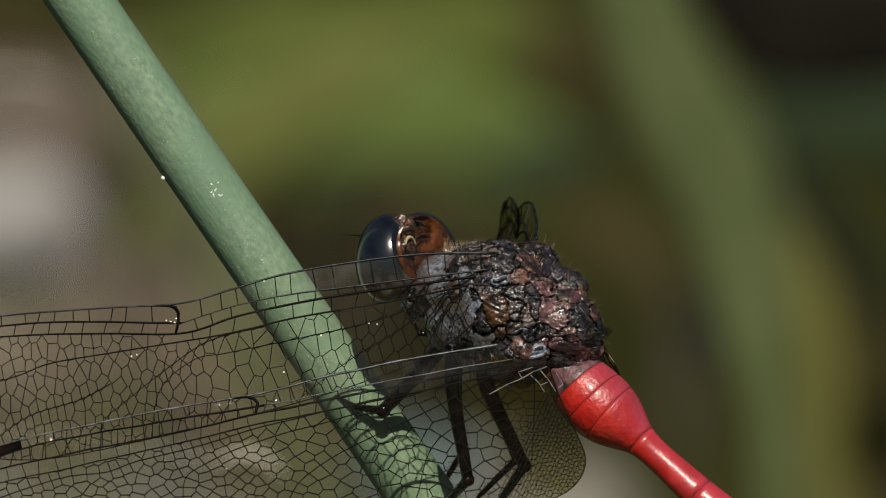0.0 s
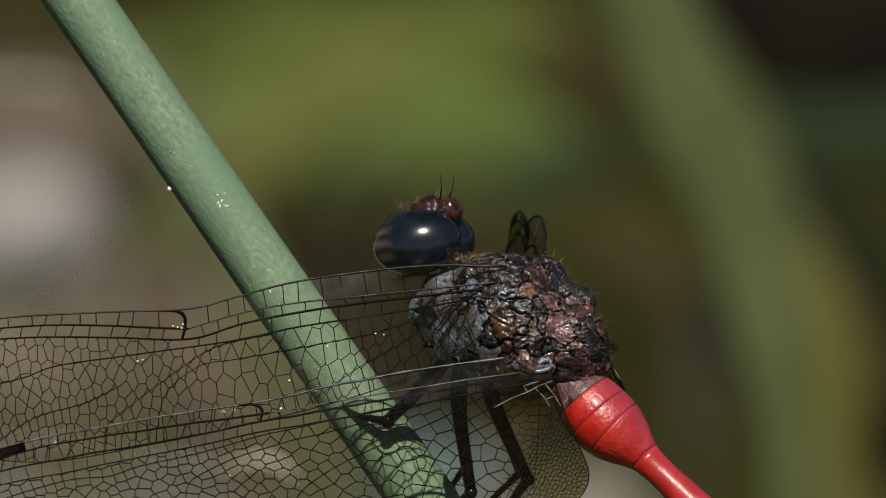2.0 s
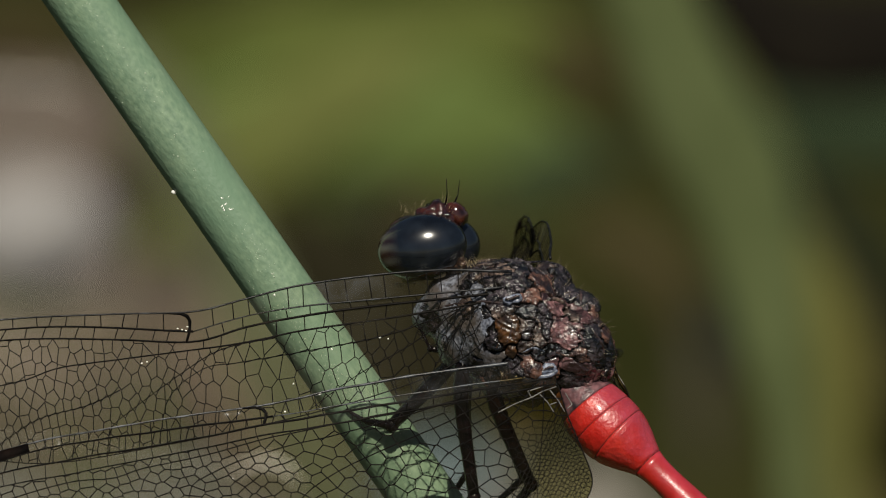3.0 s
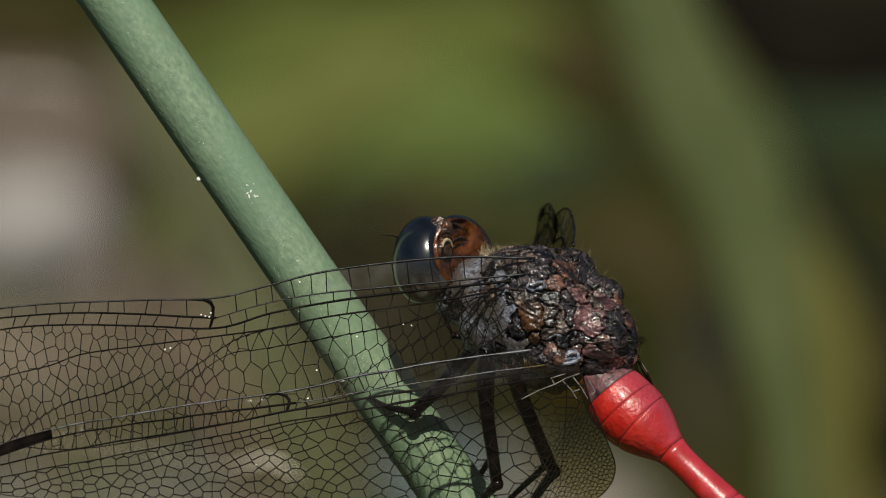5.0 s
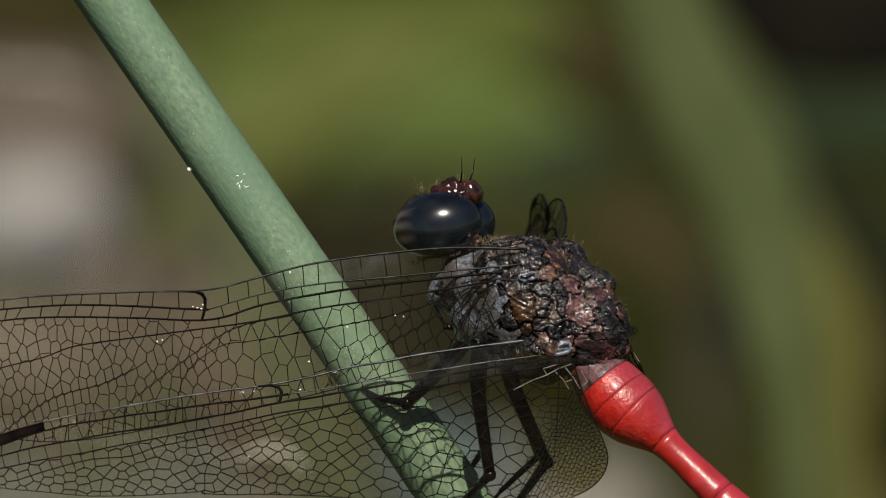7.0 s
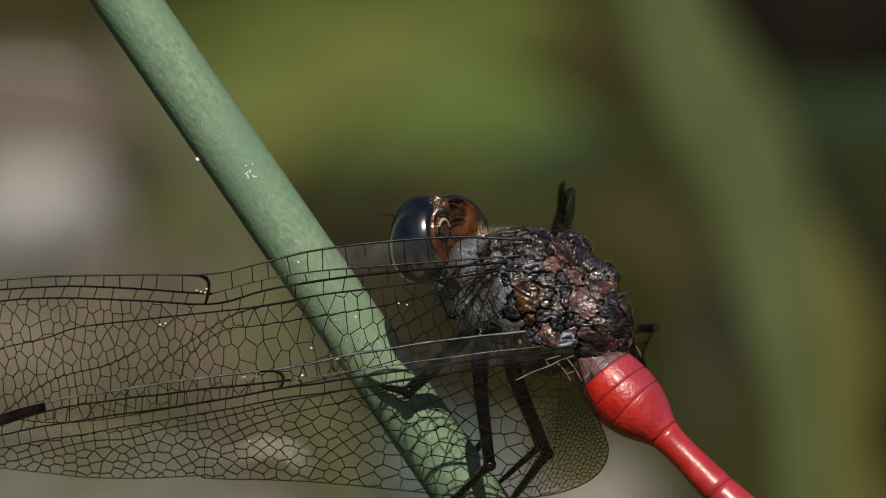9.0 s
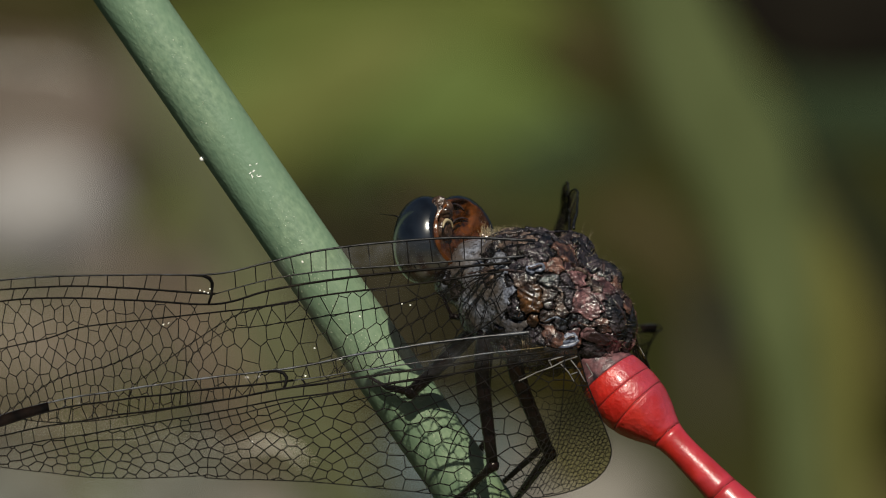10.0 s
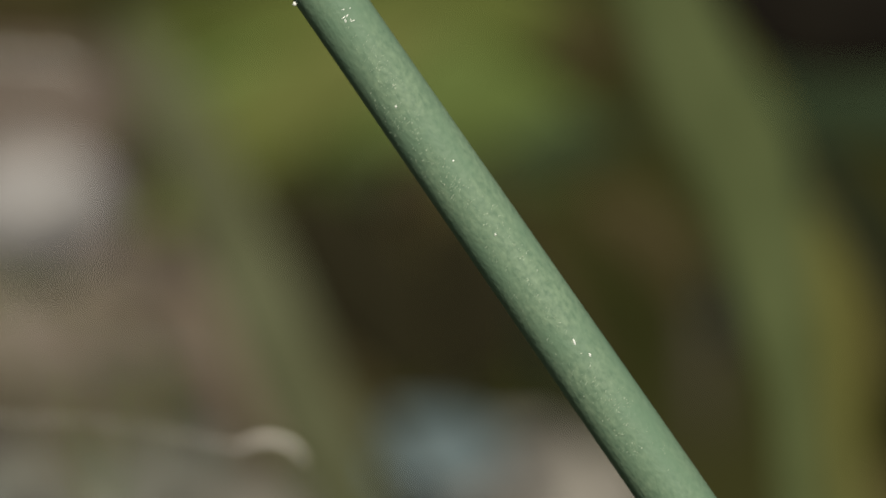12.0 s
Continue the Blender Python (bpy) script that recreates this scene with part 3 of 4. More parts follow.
# the larger plates: across, down, breadth, way of their length in degrees (0 to the right, 90 down), length for breadth
PLATES = {
    "g": [(822, 558, 30, 70, 1.6), (770, 482, 24, 100, 1.4), (846, 600, 22, 70, 1.8), (722, 500, 23, 95, 1.5), (780, 545, 22, 65, 1.6), (796, 598, 19, 75, 1.8), (822, 486, 20, 95, 1.3), (800, 628, 17, 70, 1.5)],
    "r": [(940, 466, 26, 15, 1.7), (962, 638, 17, 0, 1.6), (1012, 596, 12, 60, 1.5), (925, 488, 13, 10, 1.6)],
    "t": [(905, 545, 17, 60, 1.9), (856, 516, 20, -12, 2.4), (800, 516, 16, -12, 2.2), (868, 440, 19, -8, 3.2), (938, 568, 14, 60, 1.5), (918, 436, 13, 0, 1.8), (912, 580, 13, 80, 1.4)],
    "p": [(986, 556, 27, 45, 1.7), (1008, 612, 18, 0, 1.8), (1036, 622, 14, 20, 1.3), (962, 502, 17, 25, 1.8), (1014, 524, 15, 40, 1.7)],
    "a": [(874, 548, 17, 70, 1.9), (888, 586, 10, 70, 1.6)],
    "b": [(1037, 585, 20, 65, 1.8), (908, 642, 22, 20, 1.8), (862, 640, 20, 70, 1.6), (1030, 540, 17, 55, 1.8), (740, 540, 20, 70, 1.5), (896, 458, 19, 30, 1.5), (986, 470, 17, 70, 1.7),
          (948, 540, 15, 70, 1.4), (945, 590, 14, 0, 1.7), (972, 590, 13, 10, 1.6), (880, 618, 16, -10, 2.2)],
}


def thorax_surface():
    """The hull of the thorax: the outermost of its swellings along every way from the middle, smoothed."""
    swell = [(in_body(0.3, 0.1, -0.3), (4.3, 3.1, 3.7), BODY), (here(990, 585, -0.2), (2.75, 2.4, 2.55), BODY), (here(785, 503, 1.0), (1.8, 1.9, 1.55), BODY), (here(808, 570, 0.4), (2.0, 1.5, 2.3), BODY),
             (here(885, 480, 0.0), (2.2, 1.2, 0.65), BODY), (here(948, 474, 0.4), (1.35, 1.5, 1.4), BODY), (here(1000, 520, 0.2), (1.5, 1.4, 1.5), BODY),
             (here(752, 520, 1.4), (1.2, 1.4, 2.0), BODY), (here(862, 622, 0.6), (2.0, 1.2, 1.7), BODY), (here(920, 640, 0.4), (1.6, 1.2, 1.2), BODY)]
    for side in (1, -1):
        for k in range(3):
            swell.append((in_body(2.3 - 2.0 * k, side * 1.75, -0.9 + 0.15 * k), (1.3, 1.25, 2.6), BODY @ pose(0, 0, 0, 0, -28, 0).to_3x3()))
    bm = bmesh.new()
    bmesh.ops.create_icosphere(bm, subdivisions=7, radius=1.0)
    way = np.array([v.co[:] for v in bm.verts])
    edges = np.array([[v.index for v in e.verts] for e in bm.edges])
    faces = np.array([[v.index for v in f.verts] for f in bm.faces])
    bm.free()
    mid = np.array(in_body(-0.3, 0, 0.2))
    reach = np.zeros(len(way))
    for c, rad, turn in swell:
        m = np.array(turn.transposed()) / (np.array(rad)[:, None] * MM)
        d, o = way @ m.T, m @ (mid - np.array(c))
        a, b, q = (d * d).sum(1), d @ o, o @ o - 1
        disc = b * b - a * q
        reach = np.maximum(reach, np.where(disc > 0, (-b + np.sqrt(np.maximum(disc, 0))) / a, 0))
    count = np.bincount(edges.ravel(), minlength=len(way))
    for _ in range(24):
        near = np.bincount(edges[:, 0], reach[edges[:, 1]], len(way)) + np.bincount(edges[:, 1], reach[edges[:, 0]], len(way))
        reach = 0.4 * reach + 0.6 * near / count
    return mid, way, mid + way * reach[:, None], faces


def build_thorax():
    """Sclerites that meet in sunken sutures: the hull is parted among them, each a plate of its own."""
    rnd = random.Random(3)
    mid, way, pts, faces = thorax_surface()
    tree = BVHTree.FromPolygons([tuple(p) for p in pts], [tuple(int(i) for i in f) for f in faces])
    kinds = {"r": (M_RUST, "glossy rust-brown back plate"), "t": (M_TAN, "tan thorax plate"), "p": (M_PINK, "pinkish-brown rear plate"), "b": (M_BROWN, "dark brown thorax plate"),
             "g": (M_PLEURA, "grey-bloomed flank plate"), "a": (M_AMBER, "amber cuticle patch"), "h": (M_HINGE, "blue-grey wing hinge plate")}
    seeds, sizes, look_of, along, stretch = [], [], [], [], []
    for kind, spots in PLATES.items():
        for x, y, size, angle, long in spots:
            hit = tree.ray_cast(here(x, y, -20), Vector((0, 1, 0)))[0]
            if hit is not None:
                seeds.append(hit[:])
                sizes.append(float(size))
                look_of.append(kind)
                along.append((math.cos(radians(angle)), 0.0, -math.sin(radians(angle))))
                stretch.append(long)
    # small plates fill the rest: bloomy on the flank, brown and pinkish towards the tail
    for i in range(700):
        p = pts[rnd.randrange(len(pts))]
        if min(np.linalg.norm(np.array(seeds) - p, axis=1)) > 0.00078:
            off = Vector(p) - THORAX
            seeds.append(tuple(p))
            sizes.append(rnd.uniform(9, 17))
            look_of.append("g" if off.dot(DOR) < 0.0004 and off.dot(FWD) > -0.0004 else rnd.choice("bbrp" if off.dot(FWD) < -0.0015 else "bbbt"))
            along.append(tuple(Vector((rnd.uniform(-1, 1), 0, rnd.uniform(-1, 1))).normalized()))
            stretch.append(rnd.uniform(1.2, 2.0))
    seeds, sizes = np.array(seeds), np.array(sizes)
    warp = np.array([noise.noise_vector(Vector(p) * 600) * 0.00050 + noise.noise_vector(Vector(p) * 2600) * 0.00022 for p in pts])
    moved = pts + warp
    gap = []
    for q, z, way_q, long in zip(seeds, sizes, along, stretch):
        off = moved - q
        far = (off * off).sum(1) - (1 - 1 / long ** 2) * (off @ np.array(way_q)) ** 2
        gap.append(np.sqrt(np.maximum(far, 0)) * math.sqrt(long) / z ** 0.75)
    gap = np.stack(gap, axis=1)
    order = np.argsort(gap, axis=1)[:, :2]
    first, second = (np.take_along_axis(gap, order[:, k:k + 1], 1)[:, 0] for k in (0, 1))
    cell = order[:, 0]
    edge = np.clip((second - first) * sizes[cell] ** 0.75 / 2 / 0.00009, 0, 1)
    tilt = np.array([[rnd.uniform(-0.17, 0.17) for _ in range(3)] for _ in sizes])
    lean = np.clip(((pts - seeds[cell]) * tilt[cell]).sum(1), -0.00016, 0.00016)
    # fine wrinkles along the plates, and small pits
    fine = np.array([-abs(noise.noise(Vector((p[0] * 1900, p[1] * 1900, p[2] * 3800)))) * 0.00015 + noise.noise(Vector(p) * 1000) * 0.00006
                     + noise.noise(Vector(p) * 4200) * 0.000025 for p in pts])
    rise = np.array([rnd.uniform(-0.00010, 0.00005) for _ in sizes])
    # the flank plates lie almost flush, those of the back stand apart
    flank = np.array([kind == "g" for kind in look_of])
    both = flank[cell] & flank[order[:, 1]]
    relief = np.where(flank[cell], 0.45, 1.0)
    pts = pts + way * (relief * (-0.00021 * np.where(both, 0.25, 1.0) * (1 - edge) ** 1.5 + lean * edge + fine + rise[cell] * np.minimum(edge * 2, 1)))[:, None]
    owner = np.where((edge[faces].mean(1) < 0.44) & ~both[faces].all(1), -1, np.array([np.bincount(c).argmax() for c in cell[faces]]))
    for k in range(-1, len(sizes)):
        mine = faces[owner == k]
        if len(mine) < 4:
            continue
        used, back = np.unique(mine, return_inverse=True)
        me = bpy.data.meshes.new("thorax_plate")
        me.from_pydata(pts[used].tolist(), [], back.reshape(mine.shape).tolist())
        material, label = (M_THORAX, "dark sunken sutures of the thorax") if k < 0 else kinds[look_of[k]]
        me.materials.append(material)
        me.polygons.foreach_set("use_smooth", [True] * len(me.polygons))
        ob = new("suture_net" if k < 0 else "thorax_plate", me)
        ob.parent = dragonfly
        tagged(ob, label)
    carved = BVHTree.FromPolygons([tuple(p) for p in pts], [tuple(int(i) for i in f) for f in faces])

    def skin(x, y):
        hit = carved.ray_cast(here(x, y, -20), Vector((0, 1, 0)))[0]
        return Vector(hit) if hit is not None else None

    # hooked knobs at the wing roots, each round a dark hollow
    for x, y, w, h in ((949, 620, 0.70, 0.42), (886, 497, 0.62, 0.34)):
        hit = skin(x, y) + Vector((0, -0.14, 0)) * MM
        bm = lump(bmesh.new(), hit, (w * 0.85 * MM, 0.22 * MM, h * 0.8 * MM), pose(0, 0, 0, 0, -18, 0).to_3x3(), 0.00016, 2400, 4, x * 0.1)
        knob = part("wing_hinge", bm, M_HINGE, dragonfly, "blue-grey knob at the wing root")
        hook = [hit + Vector((w * math.cos(a) * 0.9, -0.20, h * math.sin(a) * 0.85 + 0.16 * math.cos(a))) * MM for a in np.linspace(2.6, 5.9, 18)]
        if w > 0.65:
            part("hook", tube(bmesh.new(), hook, [MM * (0.05 + 0.10 * math.sin(3.0 * i / 17) ** 0.6) for i in range(18)], 8), M_HINGE, knob, "pale blue-grey hooked rim")
        groove = [hit + Vector((a * w, -0.24 - 0.03 * abs(a), 0.10 * math.sin(a * 4) + 0.08)) * MM for a in np.linspace(-0.7, 0.55, 9)]
        part("groove", tube(bmesh.new(), groove, [0.07 * MM] * 9, 6), M_RIDGE, knob, "dark groove")
    # raised seams between the plates of the back and the flank: across and down, then breadth and tone
    for spots, thick, tone, label in (
            ([(842, 452), (880, 436), (925, 430), (960, 428), (985, 440)], 0.10, M_BROWN, "brown ridge along the back"),
            ([(716, 458), (770, 448), (822, 440), (868, 432)], 0.11, M_TAN, "tan collar edge behind the head"),
            ([(940, 500), (958, 494), (975, 502), (986, 518)], 0.14, M_TAN, "glossy beige curved ridge"),
            ([(962, 545), (982, 536), (1004, 552), (1016, 578)], 0.09, M_PINK, "pinkish plate edge"),
            ([(962, 588), (985, 594), (1010, 590), (1026, 598)], 0.10, M_RUST, "rust-brown seam"),
            ([(905, 524), (930, 532), (934, 556), (916, 574)], 0.08, M_TAN, "beige plate edge"),
            ([(870, 536), (866, 560), (858, 590)], 0.07, M_AMBER, "amber seam"),
            ([(884, 530), (884, 556), (874, 580)], 0.06, M_RIDGE, "dark seam"),
            ([(742, 520), (790, 508), (850, 503), (905, 512)], 0.08, M_RIDGE, "dark seam"),
            ([(905, 446), (900, 462), (912, 480)], 0.10, M_RIDGE, "dark seam"),
            ([(946, 588), (925, 582), (905, 590)], 0.08, M_HINGE, "blue-grey seam"),
            ([(988, 452), (1004, 476), (1006, 506)], 0.10, M_RIDGE, "dark seam"),
            ([(1022, 540), (1044, 570), (1052, 602)], 0.10, M_RIDGE, "dark seam"),
            ([(852, 600), (870, 632), (862, 668)], 0.06, M_VEIN_ROOT, "pale seam")):
        path = [skin(x, y) for x, y in curve(spots, 26)]
        path = [p + Vector((0, 0.03, 0)) * MM for p in path if p is not None]
        n = len(path)
        if n < 6:
            continue
        path = [sum(path[max(i - 1, 0):i + 2], Vector()) / len(path[max(i - 1, 0):i + 2]) for i in range(n)]
        bm = tube(bmesh.new(), path, [MM * thick * (0.35 + 0.65 * math.sin(math.pi * i / (n - 1))) * (1 + 0.5 * noise.noise(Vector((i * 0.9, spots[0][0], 0)))) for i in range(n)], 7)
        part("seam", bm, tone, dragonfly, label)
    # bristles
    places, golden = [], []
    for p, n in zip(pts, way):
        n = Vector(n)
        if rnd.random() < 0.006:
            places.append((Vector(p), n))
        if n.x > 0.35 and n.y > -0.35 and n.z > -0.5 and rnd.random() < 0.015:
            golden.append((Vector(p), n))
    part("bristles", hairs(places, 0.0006, 0.000012, 0.5), M_HAIR_DARK, dragonfly, "fine dark bristles")["kind"] = "stuff"
    for i in range(260):
        p = here(rnd.uniform(785, 860), rnd.uniform(438, 456), rnd.uniform(-0.5, 2))
        golden.append((p, Vector((-0.2, 0, 1))))
    part("fringe", hairs(golden, 0.0007, 0.000008, 0.5, 2), M_HAIR, dragonfly, "pale golden hair fringe")["kind"] = "stuff"


build_thorax()

ABD = here(1006, 656, -0.3)
TAIL = Vector((0.69, -0.15, -0.708)).normalized()

BACK_WAY = Vector((0.708, 0.0, 0.69))


def two_toned(m, colour):
    """The flank of the abdomen keeps its red; over the back it pales to the given pinkish tone, with a ragged border."""
    n, l = m.node_tree.nodes, m.node_tree.links
    b = n["Principled BSDF"]
    old = b.inputs["Base Color"].links[0].from_socket
    tc, dot, rag, add, rg = n.new("ShaderNodeTexCoord"), n.new("ShaderNodeVectorMath"), n.new("ShaderNodeTexNoise"), n.new("ShaderNodeMath"), n.new("ShaderNodeMapRange")
    dot.operation = "DOT_PRODUCT"
    dot.inputs[1].default_value = BACK_WAY
    l.new(tc.outputs["Object"], dot.inputs[0])
    rag.inputs["Scale"].default_value, rag.inputs["Detail"].default_value = 900, 5
    l.new(tc.outputs["Object"], rag.inputs["Vector"])
    add.operation = "MULTIPLY_ADD"
    add.inputs[1].default_value = 0.0022
    l.new(rag.outputs[0], add.inputs[0])
    l.new(dot.outputs["Value"], add.inputs[2])
    mid = ABD.dot(BACK_WAY) + 0.0013
    rg.inputs[1].default_value, rg.inputs[2].default_value = mid - 0.0004, mid + 0.0009
    l.new(add.outputs[0], rg.inputs[0])
    mottle, mx = n.new("ShaderNodeMix"), n.new("ShaderNodeMix")
    mottle.data_type = mx.data_type = "RGBA"
    mottle.inputs[6].default_value, mottle.inputs[7].default_value = [c * 0.62 for c in colour] + [1], [min(c * 1.3, 1) for c in colour] + [1]
    l.new(rag.outputs[0], mottle.inputs[0])
    l.new(rg.outputs[0], mx.inputs[0])
    l.new(old, mx.inputs[6])
    l.new(mottle.outputs[2], mx.inputs[7])
    l.new(mx.outputs[2], b.inputs["Base Color"])


two_toned(M_RED, (0.38, 0.030, 0.046))
two_toned(M_RED_MATTE, (0.35, 0.036, 0.054))


def build_abdomen():
    prof = curve([(0.0, 1.5), (1.1, 1.88), (2.4, 2.04), (3.5, 1.93), (4.5, 1.54), (5.4, 1.08), (6.3, 0.88), (7.8, 0.89), (11.5, 1.15), (16.0, 1.8), (20.0, 2.3),
                  (23.5, 2.25), (26.0, 1.85), (27.6, 1.5), (28.4, 1.1)], 140)
    ss, rr = [p[0] for p in prof], [p[1] for p in prof]
    side = LEFT - TAIL * LEFT.dot(TAIL)
    turn = basis(TAIL, side)

    def ring_at(s):
        return np.interp(s, ss, rr)

    def axis_at(s):
        # the waist bends a little towards the back
        return ABD + (TAIL * s + BACK_WAY * (0.055 * min(max(s - 2.6, 0), 9) - 0.10 * math.exp(-((s - 2.2) / 2.0) ** 2))) * MM

    cuts = [-0.5, 0.9, 2.1, 3.3, 5.6, 10.0, 13.8, 17.6, 21.2, 24.3, 26.4, 28.4]
    for k, (a, b) in enumerate(zip(cuts, cuts[1:])):
        bm = bmesh.new()
        n = 14
        ts = np.linspace(a, b, n)
        path = [axis_at(s) for s in ts]
        # each ring swells a little and dips at its ends, so that the joints show
        rad = [ring_at(max(s, 0)) * MM * (1.0 - 0.014 * (abs(2 * i / (n - 1) - 1) ** 8)) for i, s in enumerate(ts)]
        tube(bm, path, rad, 28, (turn.col[2], 0.92))
        m = M_RED_BASE if k == 0 else M_TAIL if k >= 9 else M_RED_TAIL if k >= 6 else M_RED if k in (4, 5) else M_RED_MATTE
        part("segment", bm, m, dragonfly, "dusky first abdominal ring" if k == 0 else "dark tail ring" if k >= 9 else "")
        if 0 < k < 10:
            bm = bmesh.new()
            tube(bm, [axis_at(a - 0.014), axis_at(a + 0.014)], [ring_at(a) * MM * 0.990] * 2, 28, (turn.col[2], 0.92))
            part("joint", bm, M_SUTURE, dragonfly, "thin dark ring joint")
    for sgn in (1, -1):
        tip = axis_at(28.2)
        bm = tube(bmesh.new(), [tip + turn.col[1] * sgn * 0.25 * MM, tip + (TAIL * 1.0 + turn.col[1] * sgn * 0.35) * MM, tip + (TAIL * 1.8 + turn.col[1] * sgn * 0.2) * MM],
                  [0.16 * MM, 0.16 * MM, 0.04 * MM], 8)
        part("cercus", bm, M_TAIL, dragonfly)


build_abdomen()


def build_head():
    """The head along its own axes: x to the face, y to its left, z to its crown; the origin is the neck side of its middle."""
    neck = new("head")
    neck.parent = dragonfly
    tagged(neck, "head with large glossy blue-black eyes")
    def hollow(y, z):
        """How far out of the hollow back a place lies: 0 in its middle, 1 on its rim."""
        return math.hypot((y + 0.1) / 2.2, (z - 0.35) / 2.05)

    for s in (1, -1):
        bm = lump(bmesh.new(), Vector((0.25, 1.5 * s, 0.25)) * MM, (1.85 * MM, 1.7 * MM, 2.5 * MM), pose(0, 0, 0, 12 * s, 0, -8 * s).to_3x3(), sub=6)
        for v in bm.verts:
            q = hollow(v.co.y / MM, v.co.z / MM)
            if q < 1.15:
                v.co.x = max(v.co.x, MM * (-1.15 + 0.75 * (1 - min(q, 1) ** 2)))
        part("eye", bm, M_EYE, neck, "glossy blue-black compound eye")
    bm, rings = bmesh.new(), []
    for i in range(26):
        q, ring = i / 25, []
        for k in range(72):
            a = 2 * math.pi * k / 72
            y, z = -0.1 + 2.2 * q * math.cos(a), 0.35 + 2.05 * q * math.sin(a)
            x = -1.28 + 0.62 * (1 - q ** 2) - 0.14 * math.exp(-((q - 0.93) / 0.06) ** 2)
            x += 0.16 * noise.noise(Vector((y * 1.3, z * 1.3, 1))) + 0.10 * abs(noise.noise(Vector((y * 2.6, z * 2.6, 4))))
            if q == 1:
                x += 0.35
            ring.append(bm.verts.new(Vector((x, y, z)) * MM))
        rings.append(ring)
    for a, b in zip(rings, rings[1:]):
        for k in range(72):
            bm.faces.new((a[k], b[k], b[(k + 1) % 72], a[(k + 1) % 72]))
    bmesh.ops.remove_doubles(bm, verts=bm.verts, dist=1e-7)
    part("occiput", bm, M_OCCIPUT, neck, "orange-brown hollow back of the head")
    part("nape", lump(bmesh.new(), Vector((-1.0, 1.0, 1.75)) * MM, (0.5 * MM, 0.62 * MM, 0.75 * MM), None, 0.00028, 1700, 5, 3.0), M_NAPE, neck, "dark brown knob on the head's back")
    part("nape", lump(bmesh.new(), Vector((-0.95, 1.1, 0.75)) * MM, (0.42 * MM, 0.55 * MM, 0.7 * MM), None, 0.00022, 1500, 5, 8.0), M_NAPE, neck, "dark brown knob on the head's back")
    for (y0, z0), q, w0, w1, thick, tone, label in (((1.2, 0.55), 0.55, 0.2, 2.9, 0.11, M_HAIR, "pale neck ring"), ((-0.5, 0.2), 1.1, 0.3, 2.0, 0.07, M_RIDGE, "dark ridge on the head's back"),
                                                    ((-0.6, -0.3), 1.3, 0.5, 1.5, 0.06, M_AMBER, "amber ridge on the head's back"), ((0.3, 0.6), 1.45, 0.9, 2.3, 0.09, M_RIDGE, "dark ridge on the head's back")):
        ring = [Vector((-1.28 + 0.55 * max(1 - hollow(y0 + q * math.cos(w), z0 + q * math.sin(w)) ** 2, 0) - (0.45 if tone is M_HAIR else 0.0), y0 + q * math.cos(w), z0 + q * math.sin(w))) * MM
                for w in np.linspace(w0, w1, 16)]
        part("occiput_ridge", tube(bmesh.new(), ring, [thick * MM * (0.4 + 0.6 * math.sin(3.1 * i / 15)) for i in range(16)], 6), tone, neck, label)
    bm = lump(bmesh.new(), Vector((1.65, 0, 0.9)) * MM, (1.1 * MM, 1.5 * MM, 1.35 * MM), None, 0.00030, 1700, 5)
    part("forehead", bm, M_FACE, neck, "shiny red-brown face")
    bm = lump(bmesh.new(), Vector((1.4, 0, -0.7)) * MM, (0.95 * MM, 1.55 * MM, 1.2 * MM), None, 0.00006, 1500, 4)
    part("labrum", bm, M_FACE, neck)
    bm = lump(bmesh.new(), Vector((1.75, 0, 2.15)) * MM, (0.75 * MM, 0.7 * MM, 0.6 * MM), None, 0.00014, 1500, 3)
    part("vertex", bm, M_FACE, neck, "shiny brown crown knob")
    for s in (1, -1):
        bm = tube(bmesh.new(), [Vector((2.3, 0.7 * s, 1.8)) * MM, Vector((2.9, 1.0 * s, 2.1)) * MM, Vector((3.7, 1.25 * s, 2.3)) * MM], [0.07 * MM, 0.03 * MM, 0.012 * MM], 6)
        part("antenna", bm, M_LEG, neck)
    rnd = random.Random(9)
    places = []
    for i in range(130):
        a = rnd.uniform(-2.9, -1.2)
        places.append((Vector((-1.3, 2.2 * math.cos(a), 1.9 * math.sin(a))) * MM, Vector((-0.6, math.cos(a), math.sin(a)))))
    for i in range(90):
        places.append((Vector((2.2 + rnd.uniform(-0.6, 0.6), rnd.uniform(-1.2, 1.2), rnd.uniform(-1, 2))) * MM, Vector((1, 0, 0.5))))
    part("head_hair", hairs(places, 0.0005, 0.000007, 0.6, 3), M_HAIR, neck, "short golden hair")["kind"] = "stuff"
    return neck


head = build_head()


def build_leg(points, radii, name="leg"):
    """A jointed leg along its joints, with rows of spines on the shin."""
    pts = [here(*p) for p in points]
    bm = tube(bmesh.new(), curve(pts[:3], 8), [r * MM for r in np.interp(np.linspace(0, 1, 8), [0, 0.35, 1], [radii[0] * 0.8, radii[0], radii[0] * 0.7])], 10)
    lump(bm, pts[2], (radii[0] * 0.85 * MM,) * 3, sub=2)
    leg = part(name, bm, M_LEG, dragonfly, "dark spiny leg")
    bm = tube(bmesh.new(), curve(pts[2:4], 6), [r * MM for r in np.linspace(radii[1], radii[1] * 0.7, 6)], 8)
    d = (pts[3] - pts[2]).normalized()
    spines = []
    for i in range(9):
        p = pts[2].lerp(pts[3], (i + 0.5) / 9)
        for a in (Vector((0.8, -0.4, 0)), Vector((-0.8, -0.4, 0.1))):
            spines.append((p, (a + d * 0.6).normalized()))
    for i in range(6):
        p = pts[1].lerp(pts[2], (i + 2) / 8)
